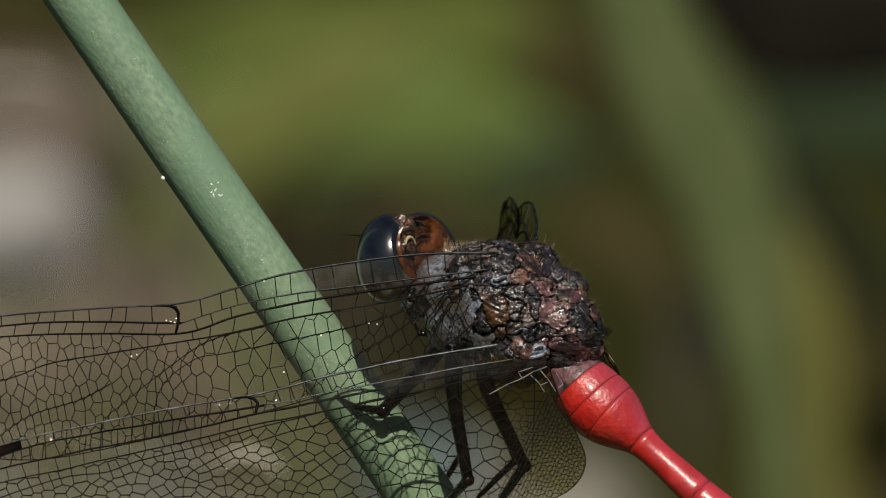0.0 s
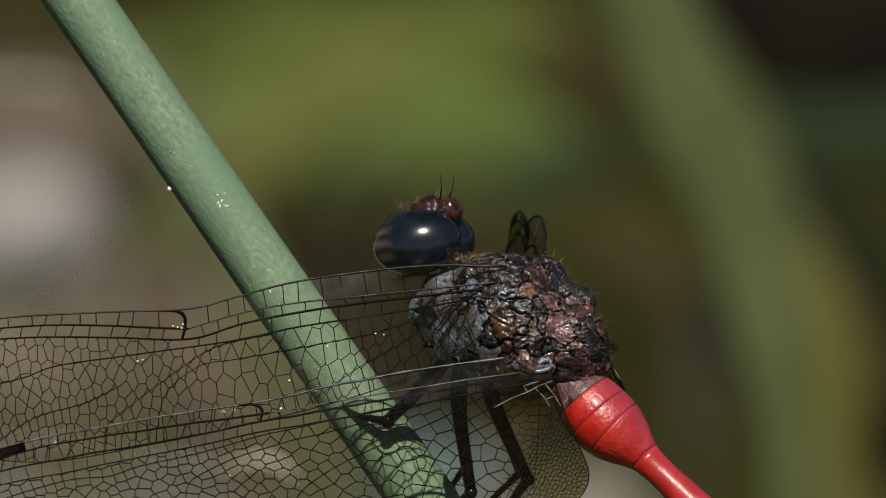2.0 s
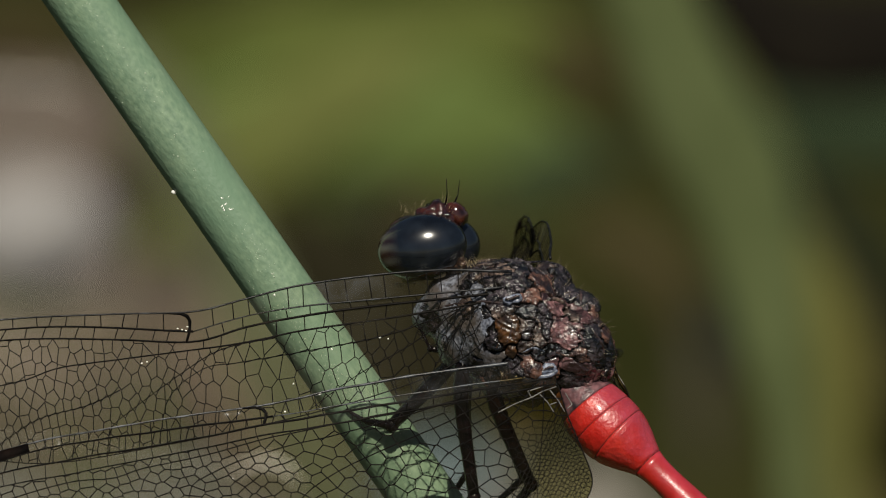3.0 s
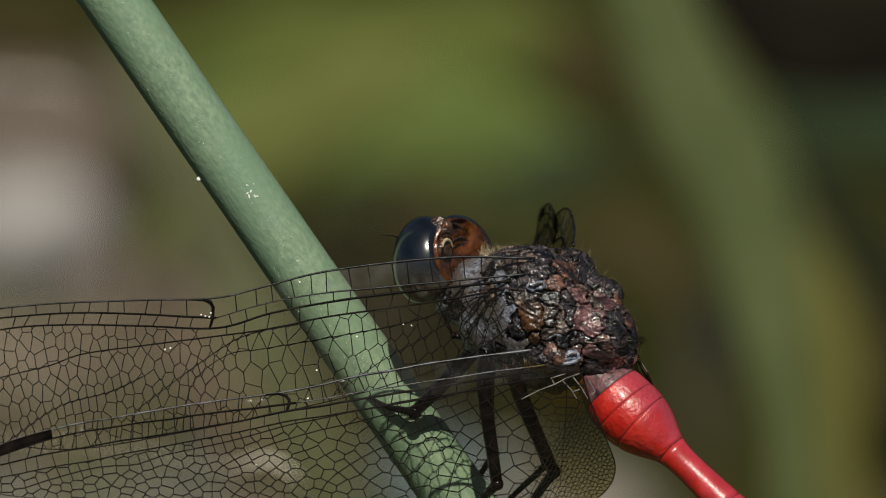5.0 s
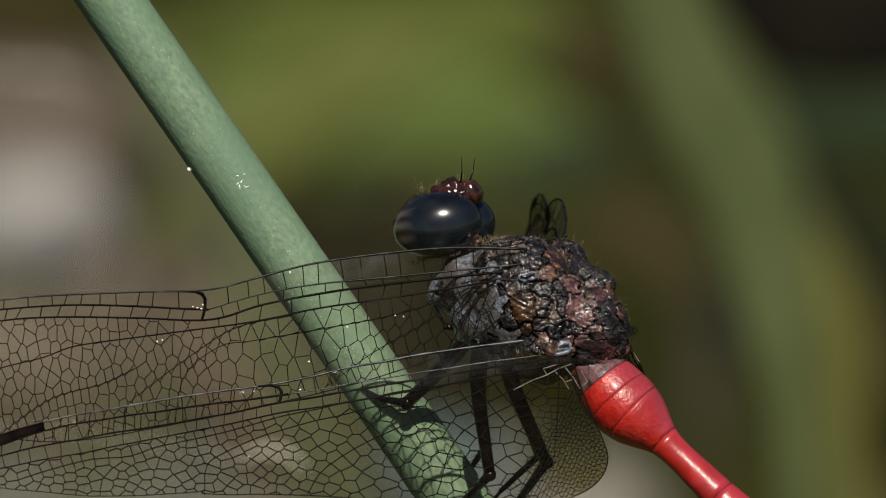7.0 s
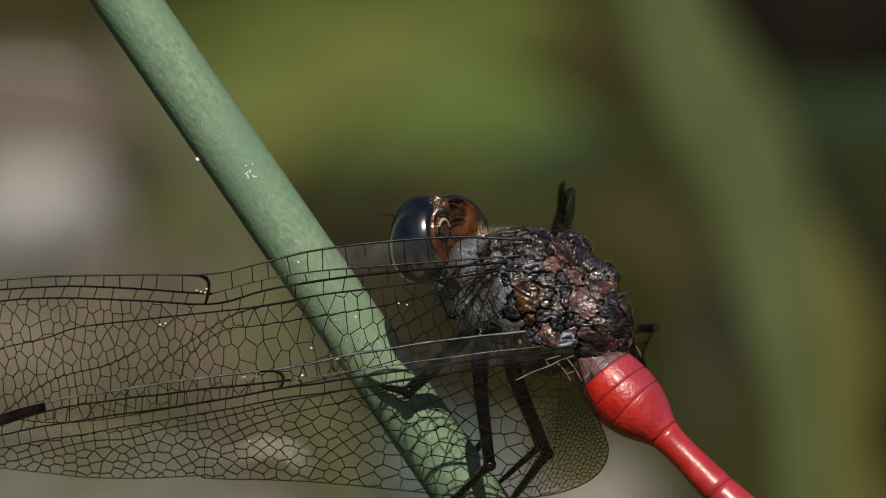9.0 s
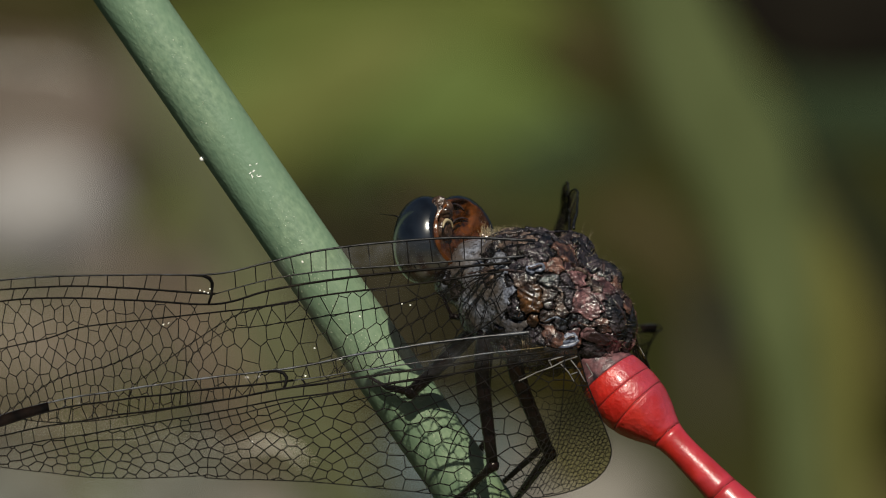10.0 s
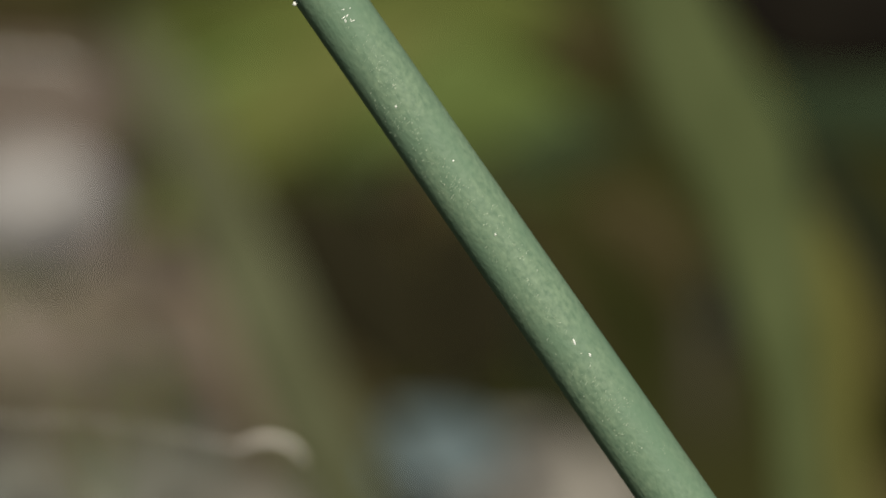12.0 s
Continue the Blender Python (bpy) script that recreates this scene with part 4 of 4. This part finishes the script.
        spines.append((p, Vector((0.8, -0.3, -0.3))))
    hb = hairs(spines, 0.0007, 0.00003, 0.1)
    part("shin", bm, M_LEG, leg)
    part("spines", hb, M_LEG, leg)
    bm = tube(bmesh.new(), curve(pts[3:], 8), [r * MM for r in np.linspace(radii[1] * 0.6, radii[1] * 0.3, 8)], 6)
    part("foot", bm, M_LEG, leg)


for x, y, depth, size in ((800, 606, 0.6, 0.62), (846, 636, 0.4, 0.66), (782, 590, 1.2, 0.5), (890, 650, 0.6, 0.6)):
    part("coxa", lump(bmesh.new(), here(x, y, depth), (size * 0.8 * MM, size * MM, size * 1.3 * MM), None, 0.00016, 1800, 4, x), M_BROWN, dragonfly, "dark brown hip joint")

# joints: hip, thigh, knee, ankle, toes
build_leg([(790, 606, 2.2), (735, 666, 3.4), (678, 728, 4.0), (632, 722, 4.8), (596, 703, 5.3)], (0.5, 0.25))
build_leg([(800, 610, -0.2), (801, 690, 0.0), (828, 850, 1.2), (778, 905, 4.9), (745, 930, 5.4)], (0.46, 0.28))
build_leg([(850, 640, -0.8), (868, 700, -0.5), (928, 825, 1.0), (875, 905, 4.9), (835, 950, 5.4)], (0.48, 0.28))
build_leg([(795, 575, 1.2), (768, 590, 1.2), (742, 590, 1.0), (719, 547, 1.2), (713, 532, 1.4)], (0.22, 0.09))
build_leg([(815, 610, 2.0), (808, 690, 3.4), (820, 800, 6.2), (790, 850, 8.2), (760, 880, 8.7)], (0.34, 0.2))
build_leg([(850, 640, 1.6), (872, 705, 3.0), (915, 815, 6.2), (850, 880, 8.3), (815, 925, 8.7)], (0.34, 0.2))

# ---- wings ----
FORE = dict(
    lead=[(0, -0.8), (4, -1.2), (8, -1.2), (12, -0.95), (15, -0.45), (17.9, 0), (22, -0.2), (28, -0.4), (32, -0.1), (35, 0.9), (36.5, 2.6)],
    trail=[(0.1, 0.9), (1.0, 2.2), (4, 4.2), (9, 5.6), (15, 6.6), (20, 7.2), (26, 7.7), (30, 7.1), (33.5, 5.6), (36, 3.8), (36.5, 2.6)],
    stout=0.04, nodus=18.2, stigma=(30.2, 33.2),
    subcosta=[(0, 0.0), (8, 0.12), (12, 0.2), (15, 0.5), (17.9, 1.1)],
    radius=[(0, 0.3), (8, 0.5), (12, 0.75), (15, 1.1), (17.9, 1.66), (22, 1.23), (26.5, 0.82), (30, 0.84), (35, 1.6)],
    radial=[(17.9, 1.1), (19.6, 0.9), (22.5, 0.52), (26, 0.2), (30, 0.18), (33, 0.35), (35.5, 1.6)],
    sector=[(0, 0.6), (6, 1.15), (11.6, 1.5), (14, 1.8), (16, 2.0), (18.5, 2.13), (22, 2.3), (25.4, 2.5), (27.3, 3.0), (29.8, 3.4), (34.5, 4.3)],
    inner=[[(13.4, 1.8), (15.7, 2.05), (17.2, 2.5), (19.5, 3.8), (21.6, 5.1), (22.8, 6.0), (23.2, 7.4)], [(22.2, 4.0), (24.1, 4.7), (27, 5.3), (30, 7.0)],
           [(3, 1.0), (7, 2.1), (11.6, 2.65), (15.5, 3.0), (17.5, 3.2), (19.5, 4.6), (20.3, 7.1)], [(3, 1.0), (6, 2.8), (9, 4.2), (12, 6.0)], [(2, 0.9), (3.5, 2.4), (5, 4.6)]])
HIND = dict(
    lead=[(0, 0), (6, -0.3), (11, -0.3), (15.6, 0), (22, -0.15), (29, 0), (33, 0.7), (35, 2.2)],
    trail=[(-0.2, 1.4), (-0.3, 4.0), (-0.6, 6.8), (-0.6, 9.2), (0.8, 11.0), (3.6, 11.6), (7.2, 11.0), (11, 9.7), (15.5, 8.2), (21.2, 6.8), (21.8, 6.5), (26, 5.9), (30, 4.8), (33, 3.6), (35, 2.2)],
    stout=0.08, nodus=16.1, stigma=(29.2, 32.4),
    subcosta=[(0, 0.9), (8, 0.72), (15.6, 0.75)],
    radius=[(0, 1.2), (8, 1.15), (16.1, 1.2), (19, 1.35), (24, 1.42), (29, 1.45), (34, 1.9)],
    radial=[(15.6, 0.75), (22, 0.5), (29, 0.5), (34.2, 1.5)],
    sector=[(0, 1.7), (6, 1.85), (11, 2.0), (16.1, 1.95), (20, 2.2), (24, 2.35), (29, 2.5), (34.2, 2.6)],
    inner=[[(8, 1.8), (15.9, 2.2), (19.8, 2.7), (23.2, 2.9), (25.1, 3.2), (27.6, 3.0), (31.5, 3.6)], [(2, 1.4), (6, 3.0), (11, 4.6), (14.5, 6.2), (16, 8.0)],
           [(5, 1.6), (11, 2.6), (15, 2.96), (17.9, 3.4), (20.3, 4.25), (21.1, 5.1), (21.5, 6.8)],
           [(1, 1.4), (3, 3.6), (7, 5.6), (9, 9.4)], [(0.5, 1.4), (1.2, 4.5), (2.6, 9.7)]])


def inside(poly, u, v):
    hit = False
    for (a, b), (c, d) in zip(poly, poly[1:] + poly[:1]):
        if (b > v) != (d > v) and u < (c - a) * (v - b) / (d - b) + a:
            hit = not hit
    return hit


def wing_lift(u, v):
    """The small pleats of the wing, in mm."""
    return 0.14 * math.cos(2.4 * v + 0.4) * math.exp(-max(v, 0) / 2.5) + 0.10 * noise.noise(Vector((u * 0.45, v * 0.6, 3.0))) + 0.006 * v * v


def at_wing(u, v):
    return Vector((u, v, wing_lift(u, v))) * MM


def wing_meshes(w, seed, bend=(0.0, 0.0, 1.0, 0.0), fine=1.0, narrow=1.0):
    """The film, the vein net, the strong veins, the pale leading veins and the stigma of a wing, as bmeshes."""
    rnd = random.Random(seed)

    def at(u, v):
        k = (max(u, 0) / 36) ** bend[2]
        a = radians(bend[3]) * (max(u, 0) / 36) ** 6
        p = at_wing(u, v)
        p.y *= narrow
        return Vector((p.x, p.y * math.cos(a) - p.z * math.sin(a), p.y * math.sin(a) + p.z * math.cos(a))) + Vector((0, bend[0] * k, bend[1] * k)) * MM

    lead, trail = [tuple(p) for p in curve(w["lead"], 60)], [tuple(p) for p in curve(w["trail"], 70)]
    poly = lead + trail[::-1][1:]

    def line(points):
        c = curve(points, 60)
        us, vs = [p[0] for p in c], [p[1] for p in c]
        return lambda u: float(np.interp(u, us, vs))

    f_lead, f_sub, f_rad, f_radial, f_sec = (line(w[k]) for k in ("lead", "subcosta", "radius", "radial", "sector"))
    tip = w["lead"][-1][0]
    nod = w["nodus"]

    def spacing(u, v):
        """The least gap between cells: fine towards the tip, finest in the hindwing's lobe."""
        if w is FORE:
            return 0.68 - 0.23 / (1 + math.exp((17.5 - u) / 1.5))
        lobe = 1 / (1 + math.exp((u - 3.4) / 0.5)) / (1 + math.exp((4.2 - v) / 0.5))
        return 0.84 - 0.32 / (1 + math.exp((14 - u) / 1.6)) - 0.60 * lobe

    seeds = []
    for points in w["inner"]:
        c = [np.array(p) for p in curve(points, 40)]
        run = 0.0
        for p, q in zip(c, c[1:]):
            step = q - p
            ln = float(np.linalg.norm(step))
            run += ln
            s = spacing(p[0], p[1])
            if run > s:
                run = 0.0
                nrm = np.array((-step[1], step[0])) / ln
                for side in (1, -1):
                    k = p + nrm * side * s * 0.42
                    if all((k[0] - a) ** 2 + (k[1] - b) ** 2 > (0.55 * s) ** 2 for a, b in seeds):
                        seeds.append((float(k[0]), float(k[1])))
    # cells stand taller than wide in the forewing
    flat = 0.64 if w is FORE else 1.0
    fill = np.full((9000, 2), 99.0)
    fill[:len(seeds)] = seeds
    count = len(seeds)
    deep = max(p[1] for p in w["trail"]) + 0.8
    for i in range(26000):
        u, v = (rnd.uniform(-3, tip + 1), rnd.uniform(0, deep)) if i % 4 or w is FORE else (rnd.uniform(-2.5, 4), rnd.uniform(4, deep))
        s = spacing(u, v)
        if ((fill[:count, 0] - u) ** 2 + ((fill[:count, 1] - v) * flat) ** 2).min() > s * s:
            fill[count] = u, v
            count += 1
    fill = fill[:count]
    got = delaunay_2d_cdt([Vector((p[0], p[1] * flat)) for p in fill], [], [], 0, 1e-6)
    verts, faces = got[0], got[2]
    mids, edge_faces = [], {}
    for k, f in enumerate(faces):
        (ax, ay), (bx, by), (cx, cy) = (verts[i] for i in f)
        d = 2 * (ax * (by - cy) + bx * (cy - ay) + cx * (ay - by)) or 1e-9
        mids.append((((ax * ax + ay * ay) * (by - cy) + (bx * bx + by * by) * (cy - ay) + (cx * cx + cy * cy) * (ay - by)) / d,
                     ((ax * ax + ay * ay) * (cx - bx) + (bx * bx + by * by) * (ax - cx) + (cx * cx + cy * cy) * (bx - ax)) / d))
        mids[-1] = (mids[-1][0], mids[-1][1] / flat)
        for i in range(3):
            edge_faces.setdefault(tuple(sorted((f[i], f[(i + 1) % 3]))), []).append(k)

    def in_field(p):
        low = f_rad if w is FORE and p[0] > nod + 0.4 else f_sec
        return p[1] > low(p[0]) and inside(poly, p[0], p[1])

    net, root = bmesh.new(), bmesh.new()

    def rod(p, q, r, into=None):
        a, b = at(*p), at(*q)
        if (a - b).length > 1e-6:
            tube(net if into is None else into, [a, b], [r * fine * MM] * 2, 4, closed=False)

    for pair in edge_faces.values():
        if len(pair) < 2:
            continue
        p, q = mids[pair[0]], mids[pair[1]]
        a, b = in_field(p), in_field(q)
        if not (a or b):
            continue
        if a != b:
            good, bad = (p, q) if a else (q, p)
            lo, hi = 0.0, 1.0
            for _ in range(12):
                m = (lo + hi) / 2
                if in_field((good[0] + (bad[0] - good[0]) * m, good[1] + (bad[1] - good[1]) * m)):
                    lo = m
                else:
                    hi = m
            p, q = good, (good[0] + (bad[0] - good[0]) * lo, good[1] + (bad[1] - good[1]) * lo)
        rod(p, q, 0.019 if w is HIND and p[0] < 3.4 and p[1] > 4.2 else 0.034)
    if w is HIND:
        # close fine rays across the lobe
        for k in range(17):
            u, v = -0.55 + 0.03 * k, 8.6 - 0.36 * k
            while inside(poly, u + 0.3, v + 0.5) and u < 4.4:
                step = 0.42 + 0.10 * noise.noise(Vector((k, v, 0)))
                rod((u, v), (u + step * 0.62, v + step), 0.021)
                u, v = u + step * 0.62, v + step
        for way in ([(-0.1, 1.9), (0.7, 2.1), (1.4, 2.4), (2.3, 2.6), (3.4, 3.0)], [(1.4, 2.4), (1.5, 1.9), (0.4, 1.7)], [(0.9, 2.3), (0.6, 2.9), (0.4, 3.6)], [(0.3, 2.1), (0.0, 2.9), (-0.2, 3.7)],
                    [(0.5, 3.1), (0.1, 3.0)], [(-0.5, 2.5), (-0.7, 3.3), (-0.4, 3.5)]):
            for p, q in zip(way, way[1:]):
                rod(p, q, 0.042, root)

    def ladder(f, g, u0, u1, gap, lean, thick=0.038):
        u = u0
        while u < u1:
            tilt = lean + rnd.uniform(-0.14, 0.14)
            rod((u, f(u)), (u + tilt, g(u + tilt)), thick)
            u += gap * rnd.uniform(0.7, 1.3)

    ladder(f_lead, f_sub, 1.0, nod - 0.4, 1.05, -0.05)
    ladder(f_sub, f_rad, 1.2, nod - 0.6, 1.15, -0.1)
    ladder(f_rad, f_sec, 4.0, nod, 1.3, 0.15)
    ladder(f_lead, f_radial, nod + 1.3, w["stigma"][0], 1.05, 0.12)
    ladder(f_radial, f_rad, nod + 1.0, tip - 2, 1.0, 0.25)
    if w is HIND:
        ladder(f_rad, f_sec, nod + 0.6, tip - 1.5, 0.85, 0.08, 0.030)

    strong, pale = [], []

    def vein(points, r, n=50, into=None):
        (strong if into is None else into).append(
            tube(bmesh.new(), [at(*p) for p in curve(points, n)], [r * MM * (1 - 0.45 * i / (n - 1)) for i in range(n)], 6))

    for key, r in (("radius", 0.08), ("radial", 0.07), ("sector", 0.06)):
        vein(w[key], r)
    for points in w["inner"]:
        vein(points, 0.038)
    vein(w["trail"], 0.04, 70)
    strong.append(tube(bmesh.new(), [at(nod + 1.3, f_lead(nod + 1.3)), at(nod + 0.35, f_lead(nod) + 0.04), at(nod - 0.02, f_lead(nod) + 0.22),
                                     at(nod - 0.16, f_lead(nod) + 0.5), at(nod - 0.1, f_sub(nod)), at(nod + 0.12, f_rad(nod))], [MM * r for r in (0.05, 0.09, 0.11, 0.10, 0.09, 0.07)], 6))
    pale.append(tube(bmesh.new(), [at(*p) for p in lead], [MM * (0.05 + w["stout"] * math.exp(-i / 14)) for i in range(60)], 6))
    vein(w["subcosta"], 0.06, 40, pale)
    stig = bmesh.new()
    us = np.linspace(w["stigma"][0], w["stigma"][1], 10)
    top = [[stig.verts.new(at(u, f(u)) + Vector((0, 0, z * MM))) for u in us] for f, z in ((f_lead, 0.05), (f_radial, 0.05), (f_radial, -0.05), (f_lead, -0.05))]
    for a, b in zip(top, top[1:] + top[:1]):
        for i in range(len(us) - 1):
            stig.faces.new((a[i], a[i + 1], b[i + 1], b[i]))
    for i in (0, len(us) - 1):
        stig.faces.new([r[i] for r in top])

    film = bmesh.new()
    pts = [p for p in poly[::2]] + [tuple(p) for p in fill if inside(poly, p[0], p[1])]
    got = delaunay_2d_cdt([Vector(p) for p in pts], [], [], 0, 1e-6)
    vs = [film.verts.new(at(p[0], p[1])) for p in got[0]]
    for f in got[2]:
        cu, cv = sum(got[0][i][0] for i in f) / 3, sum(got[0][i][1] for i in f) / 3
        if inside(poly, cu, cv):
            film.faces.new([vs[i] for i in f])
    return film, net, root, strong, pale, stig


def build_wings():
    made = []
    for kind, w, seed in (("forewing", FORE, 4), ("hindwing", HIND, 8)):
        # the far pair arches more, seen almost end on
        for side, bend in (("left", (0.0, 0.0, 1.0, 0.0)), ("right", (5.0, 0.0, 2.2, 0.0) if kind == "forewing" else (0.0, -4.6, 5.0, 85.0))):
            film, net, root, strong, pale, stig = wing_meshes(w, seed, bend, 1.0 if side == "left" else 0.65, 0.75 if (kind, side) == ("hindwing", "right") else 1.0)
            wing = link(kind, film, M_MEMBRANE if kind == "forewing" else M_MEMBRANE_AMBER, dragonfly, "clear smoky wing with a dark vein net")
            tagged(part("vein_net", net, M_VEIN, wing), kind="stuff")
            if root.verts:
                tagged(part("root_net", root, M_VEIN_ROOT, wing, "pale vein net at the wing root"), kind="stuff")
            else:
                root.free()
            if side == "left":
                # small white lumps added in place of glints on the film
                for u, v in ((18.5, 0.95), (18.3, 1.02), (18.75, 0.85), (18.2, 0.8), (20.6, 2.55), (20.9, 2.6), (7.6, 2.25), (7.15, 2.35), (12.6, 4.4)) if kind == "forewing" else ((14.9, 0.6), (18.6, 4.6)):
                    part("glint_speck", lump(bmesh.new(), at_wing(u, v) + Vector((0, 0, 0.00004)), (0.000055, 0.00004, 0.00003), None, 0.00003, 9000, 2, u), M_GRAIN_GLINT, wing, "white lump standing in for a film glint")
            for bm in strong:
                part("vein", bm, M_VEIN, wing)
            for bm in pale:
                part("leading_vein", bm, M_VEIN_PALE if kind == "hindwing" else M_VEIN_GREY, wing, "grey leading edge vein")
            part("stigma", stig, M_STIGMA, wing, "dark wing spot")
            made.append(wing)
    return made


left_fore, right_fore, left_hind, right_hind = build_wings()
BASES = dict(lf=here(885, 474, -2.2), lh=here(950, 603, -2.2), rf=here(945, 448, 0.8), rh=here(1048, 574, 0.8))


def wing_pose(base, span, chord):
    return Matrix.Translation(BASES[base]) @ basis(span, chord).to_4x4()


def beat(base, lift, sweep, pitch=0.0):
    """A flying wing: degrees above the back's plane, forward of square, and of twist."""
    side = 1 if base[0] == "l" else -1
    s, c = math.sin, math.cos
    e, f, p = radians(lift), radians(sweep), radians(pitch)
    span = LEFT * side * c(e) * c(f) + FWD * s(f) + DOR * s(e)
    chord = -FWD * c(p) - DOR * s(p)
    return wing_pose(base, span, chord)


# ---- what moves ----
def on_sheet(x, y, t, depth=0.0):
    """The place seen at x, y at t seconds, freed of the camera's drift."""
    dx, dy = drift(t)
    return spot(x - dx, y - dy, depth)


def motions():
    # the stem sways: seconds, place of its scar, lean
    sway = [(0, 381, 327, 34.7), (0.5, 383, 326, 34.7), (1, 392, 335, 34.7), (1.5, 389, 342, 34.8), (2, 392, 346, 34.8), (2.5, 390, 354, 34.9),
            (3, 399, 352, 34.9), (5, 444, 329, 34.8), (5.5, 444, 323, 34.8), (6, 438, 320, 34.8), (6.5, 429, 314, 34.8), (7, 427, 312, 34.8),
            (9, 442, 294, 34.8), (9.5, 449, 292, 34.8), (10.13, 449, 295, 34.8), (10.2, 449, 299, 34.9), (10.3, 447, 300, 34.9), (10.4, 432, 306, 35.2), (10.5, 436, 294, 35.4), (10.7, 441, 280, 35.4),
            (11, 464, 234, 35.3), (11.5, 528, 125, 35.5), (12, 615, 17, 34.9)]
    walk(stem, [(t, VIEW @ Matrix.Translation(on_sheet(x - 17, y, t, 7.0)) @ pose(0, 0, 0, 0, -lean, 0)) for t, x, y, lean in sway])

    # the dragonfly rides on it, then leaves
    perch = [(0, 991, 560, 0), (0.5, 992, 560, 0.1), (1, 1001, 570, 0.25), (1.5, 1000, 580, 0.9), (2, 1003, 586, 1.35), (2.5, 1001, 594, 1.6),
             (3, 1011, 596, 1.8), (5, 1052, 573, 1.9), (5.5, 1052, 565, 1.7), (6, 1047, 564, 1.7), (6.5, 1038, 557, 1.7), (7, 1038, 556, 1.7),
             (9, 1044, 542, 2.9), (9.5, 1050, 541, 3.0), (10.13, 1050, 542, 3.0)]
    rows = [(t, VIEW @ Matrix.Translation(on_sheet(x, y, t)) @ pose(0, 0, 0, 0, roll, 0)) for t, x, y, roll in perch]
    # flight: seconds, place and depth of the waist, way of the tail, way of the left side
    flight = [(10.2, 1058, 592, -1, (0.56, -0.35, -0.75), (-0.85, -0.45, -0.25)), (10.3, 1058, 590, -1, (0.555, -0.355, -0.75), (-0.85, -0.45, -0.25)), (10.4, 1072, 425, -10, (0.05, -0.5, -0.86), (-0.98, -0.1, 0.0)),
              (10.5, 1216, -48, 2, (-0.375, -0.61, -0.697), (-0.9, 0.2, 0.38)), (10.6, 1200, -330, 8, (-0.37, -0.62, -0.69), (-0.9, 0.2, 0.38)), (10.7, 1130, -545, 30, (-0.38, -0.70, -0.60), (-0.9, 0.2, 0.35)),
              (10.8, 1500, -1500, 90, (-0.40, -0.55, -0.72), (-0.9, 0.2, 0.35)),
              (11.0, 2200, -2600, 260, (-0.1, -0.5, -0.8), (-0.95, 0.1, 0.1)), (12.0, 5000, -9000, 900, (0.1, -0.9, -0.4), (-0.95, 0.0, 0.0))]
    for t, x, y, depth, tail, side in flight:
        tail = Vector(tail).normalized()
        fly = basis(tail, side) @ basis(TAIL, LEFT).transposed()
        # the abdomen's own way sets the turn
        rows.append((t, VIEW @ Matrix.Translation(on_sheet(x, y, t, depth) - fly @ ABD) @ fly.to_4x4()))
    walk(dragonfly, rows)

    # the head turns between two looks
    side_look = Matrix.Translation(here(727, 462, 1.8)) @ basis((-0.68, 0.70, -0.2), (-0.7, -0.70, -0.05)).to_4x4()
    half_look = Matrix.Translation(here(737, 440, 1.8)) @ basis((-0.68, 0.42, 0.45), (-0.45, -0.88, 0.0)).to_4x4()
    face_up = Matrix.Translation(here(731, 421, 1.8)) @ basis((-0.22, 0.08, 0.97), (-0.30, -0.95, 0.02)).to_4x4()
    walk(head, [(0, side_look), (0.9, side_look), (1.05, half_look), (1.2, face_up), (3.3, face_up), (4.0, half_look), (4.6, side_look), (6.3, side_look),
                (6.4, half_look), (6.5, face_up), (7.4, face_up), (8.0, half_look), (8.6, side_look), (12, side_look)])

    # wings: held low and forward at rest, beating in flight
    fore_l = wing_pose("lf", (-0.990, -0.12, -0.11), (0.11, 0.02, -0.98))
    hind_l = wing_pose("lh", (-0.975, -0.12, -0.190), (0.30, -0.58, -0.757))
    fore_r = [wing_pose("rf", (-0.028, 0.97, 0.195), (-0.14, 0.05, -0.98)), wing_pose("rf", (0.008, 0.97, 0.205), (-0.14, 0.05, -0.98))]
    hind_r = [wing_pose("rh", (-0.035, 0.99, -0.04), (0.50, 0.0, -0.865)), wing_pose("rh", (-0.004, 0.99, -0.045), (0.50, 0.0, -0.865))]
    for ob, base, still in ((left_fore, "lf", [fore_l, fore_l]), (left_hind, "lh", [hind_l, hind_l]), (right_fore, "rf", fore_r), (right_hind, "rh", hind_r)):
        beats = [(10.2, 12, 10), (10.3, 13, 10), (10.35, 50, 0), (10.4, 34, 10), (10.45, -20, 12), (10.5, 20, 5), (10.55, 50, 0), (10.62, 0, 10), (10.7, 45, 0), (11, 10, 5), (12, 10, 5)]
        if base[0] == 'l':
            beats = [(10.19, 64, -28), (10.2, 38, -28), (10.21, 10, -28), (10.25, 36, -28), (10.29, 64, -28), (10.3, 38, -28), (10.31, 12, -20)] + beats[2:]
        walk(ob, [(0, still[0]), (7.2, still[0]), (8.8, still[1]), (10.13, still[1]), (10.167, still[1].lerp(beat(base, 12, 10), 0.5))] + [(t, beat(base, e, s - (24 if base[1] == 'h' and t < 10.32 else 42 if base[1] == 'h' and 10.42 < t < 10.6 else 0))) for t, e, s in beats])


motions()
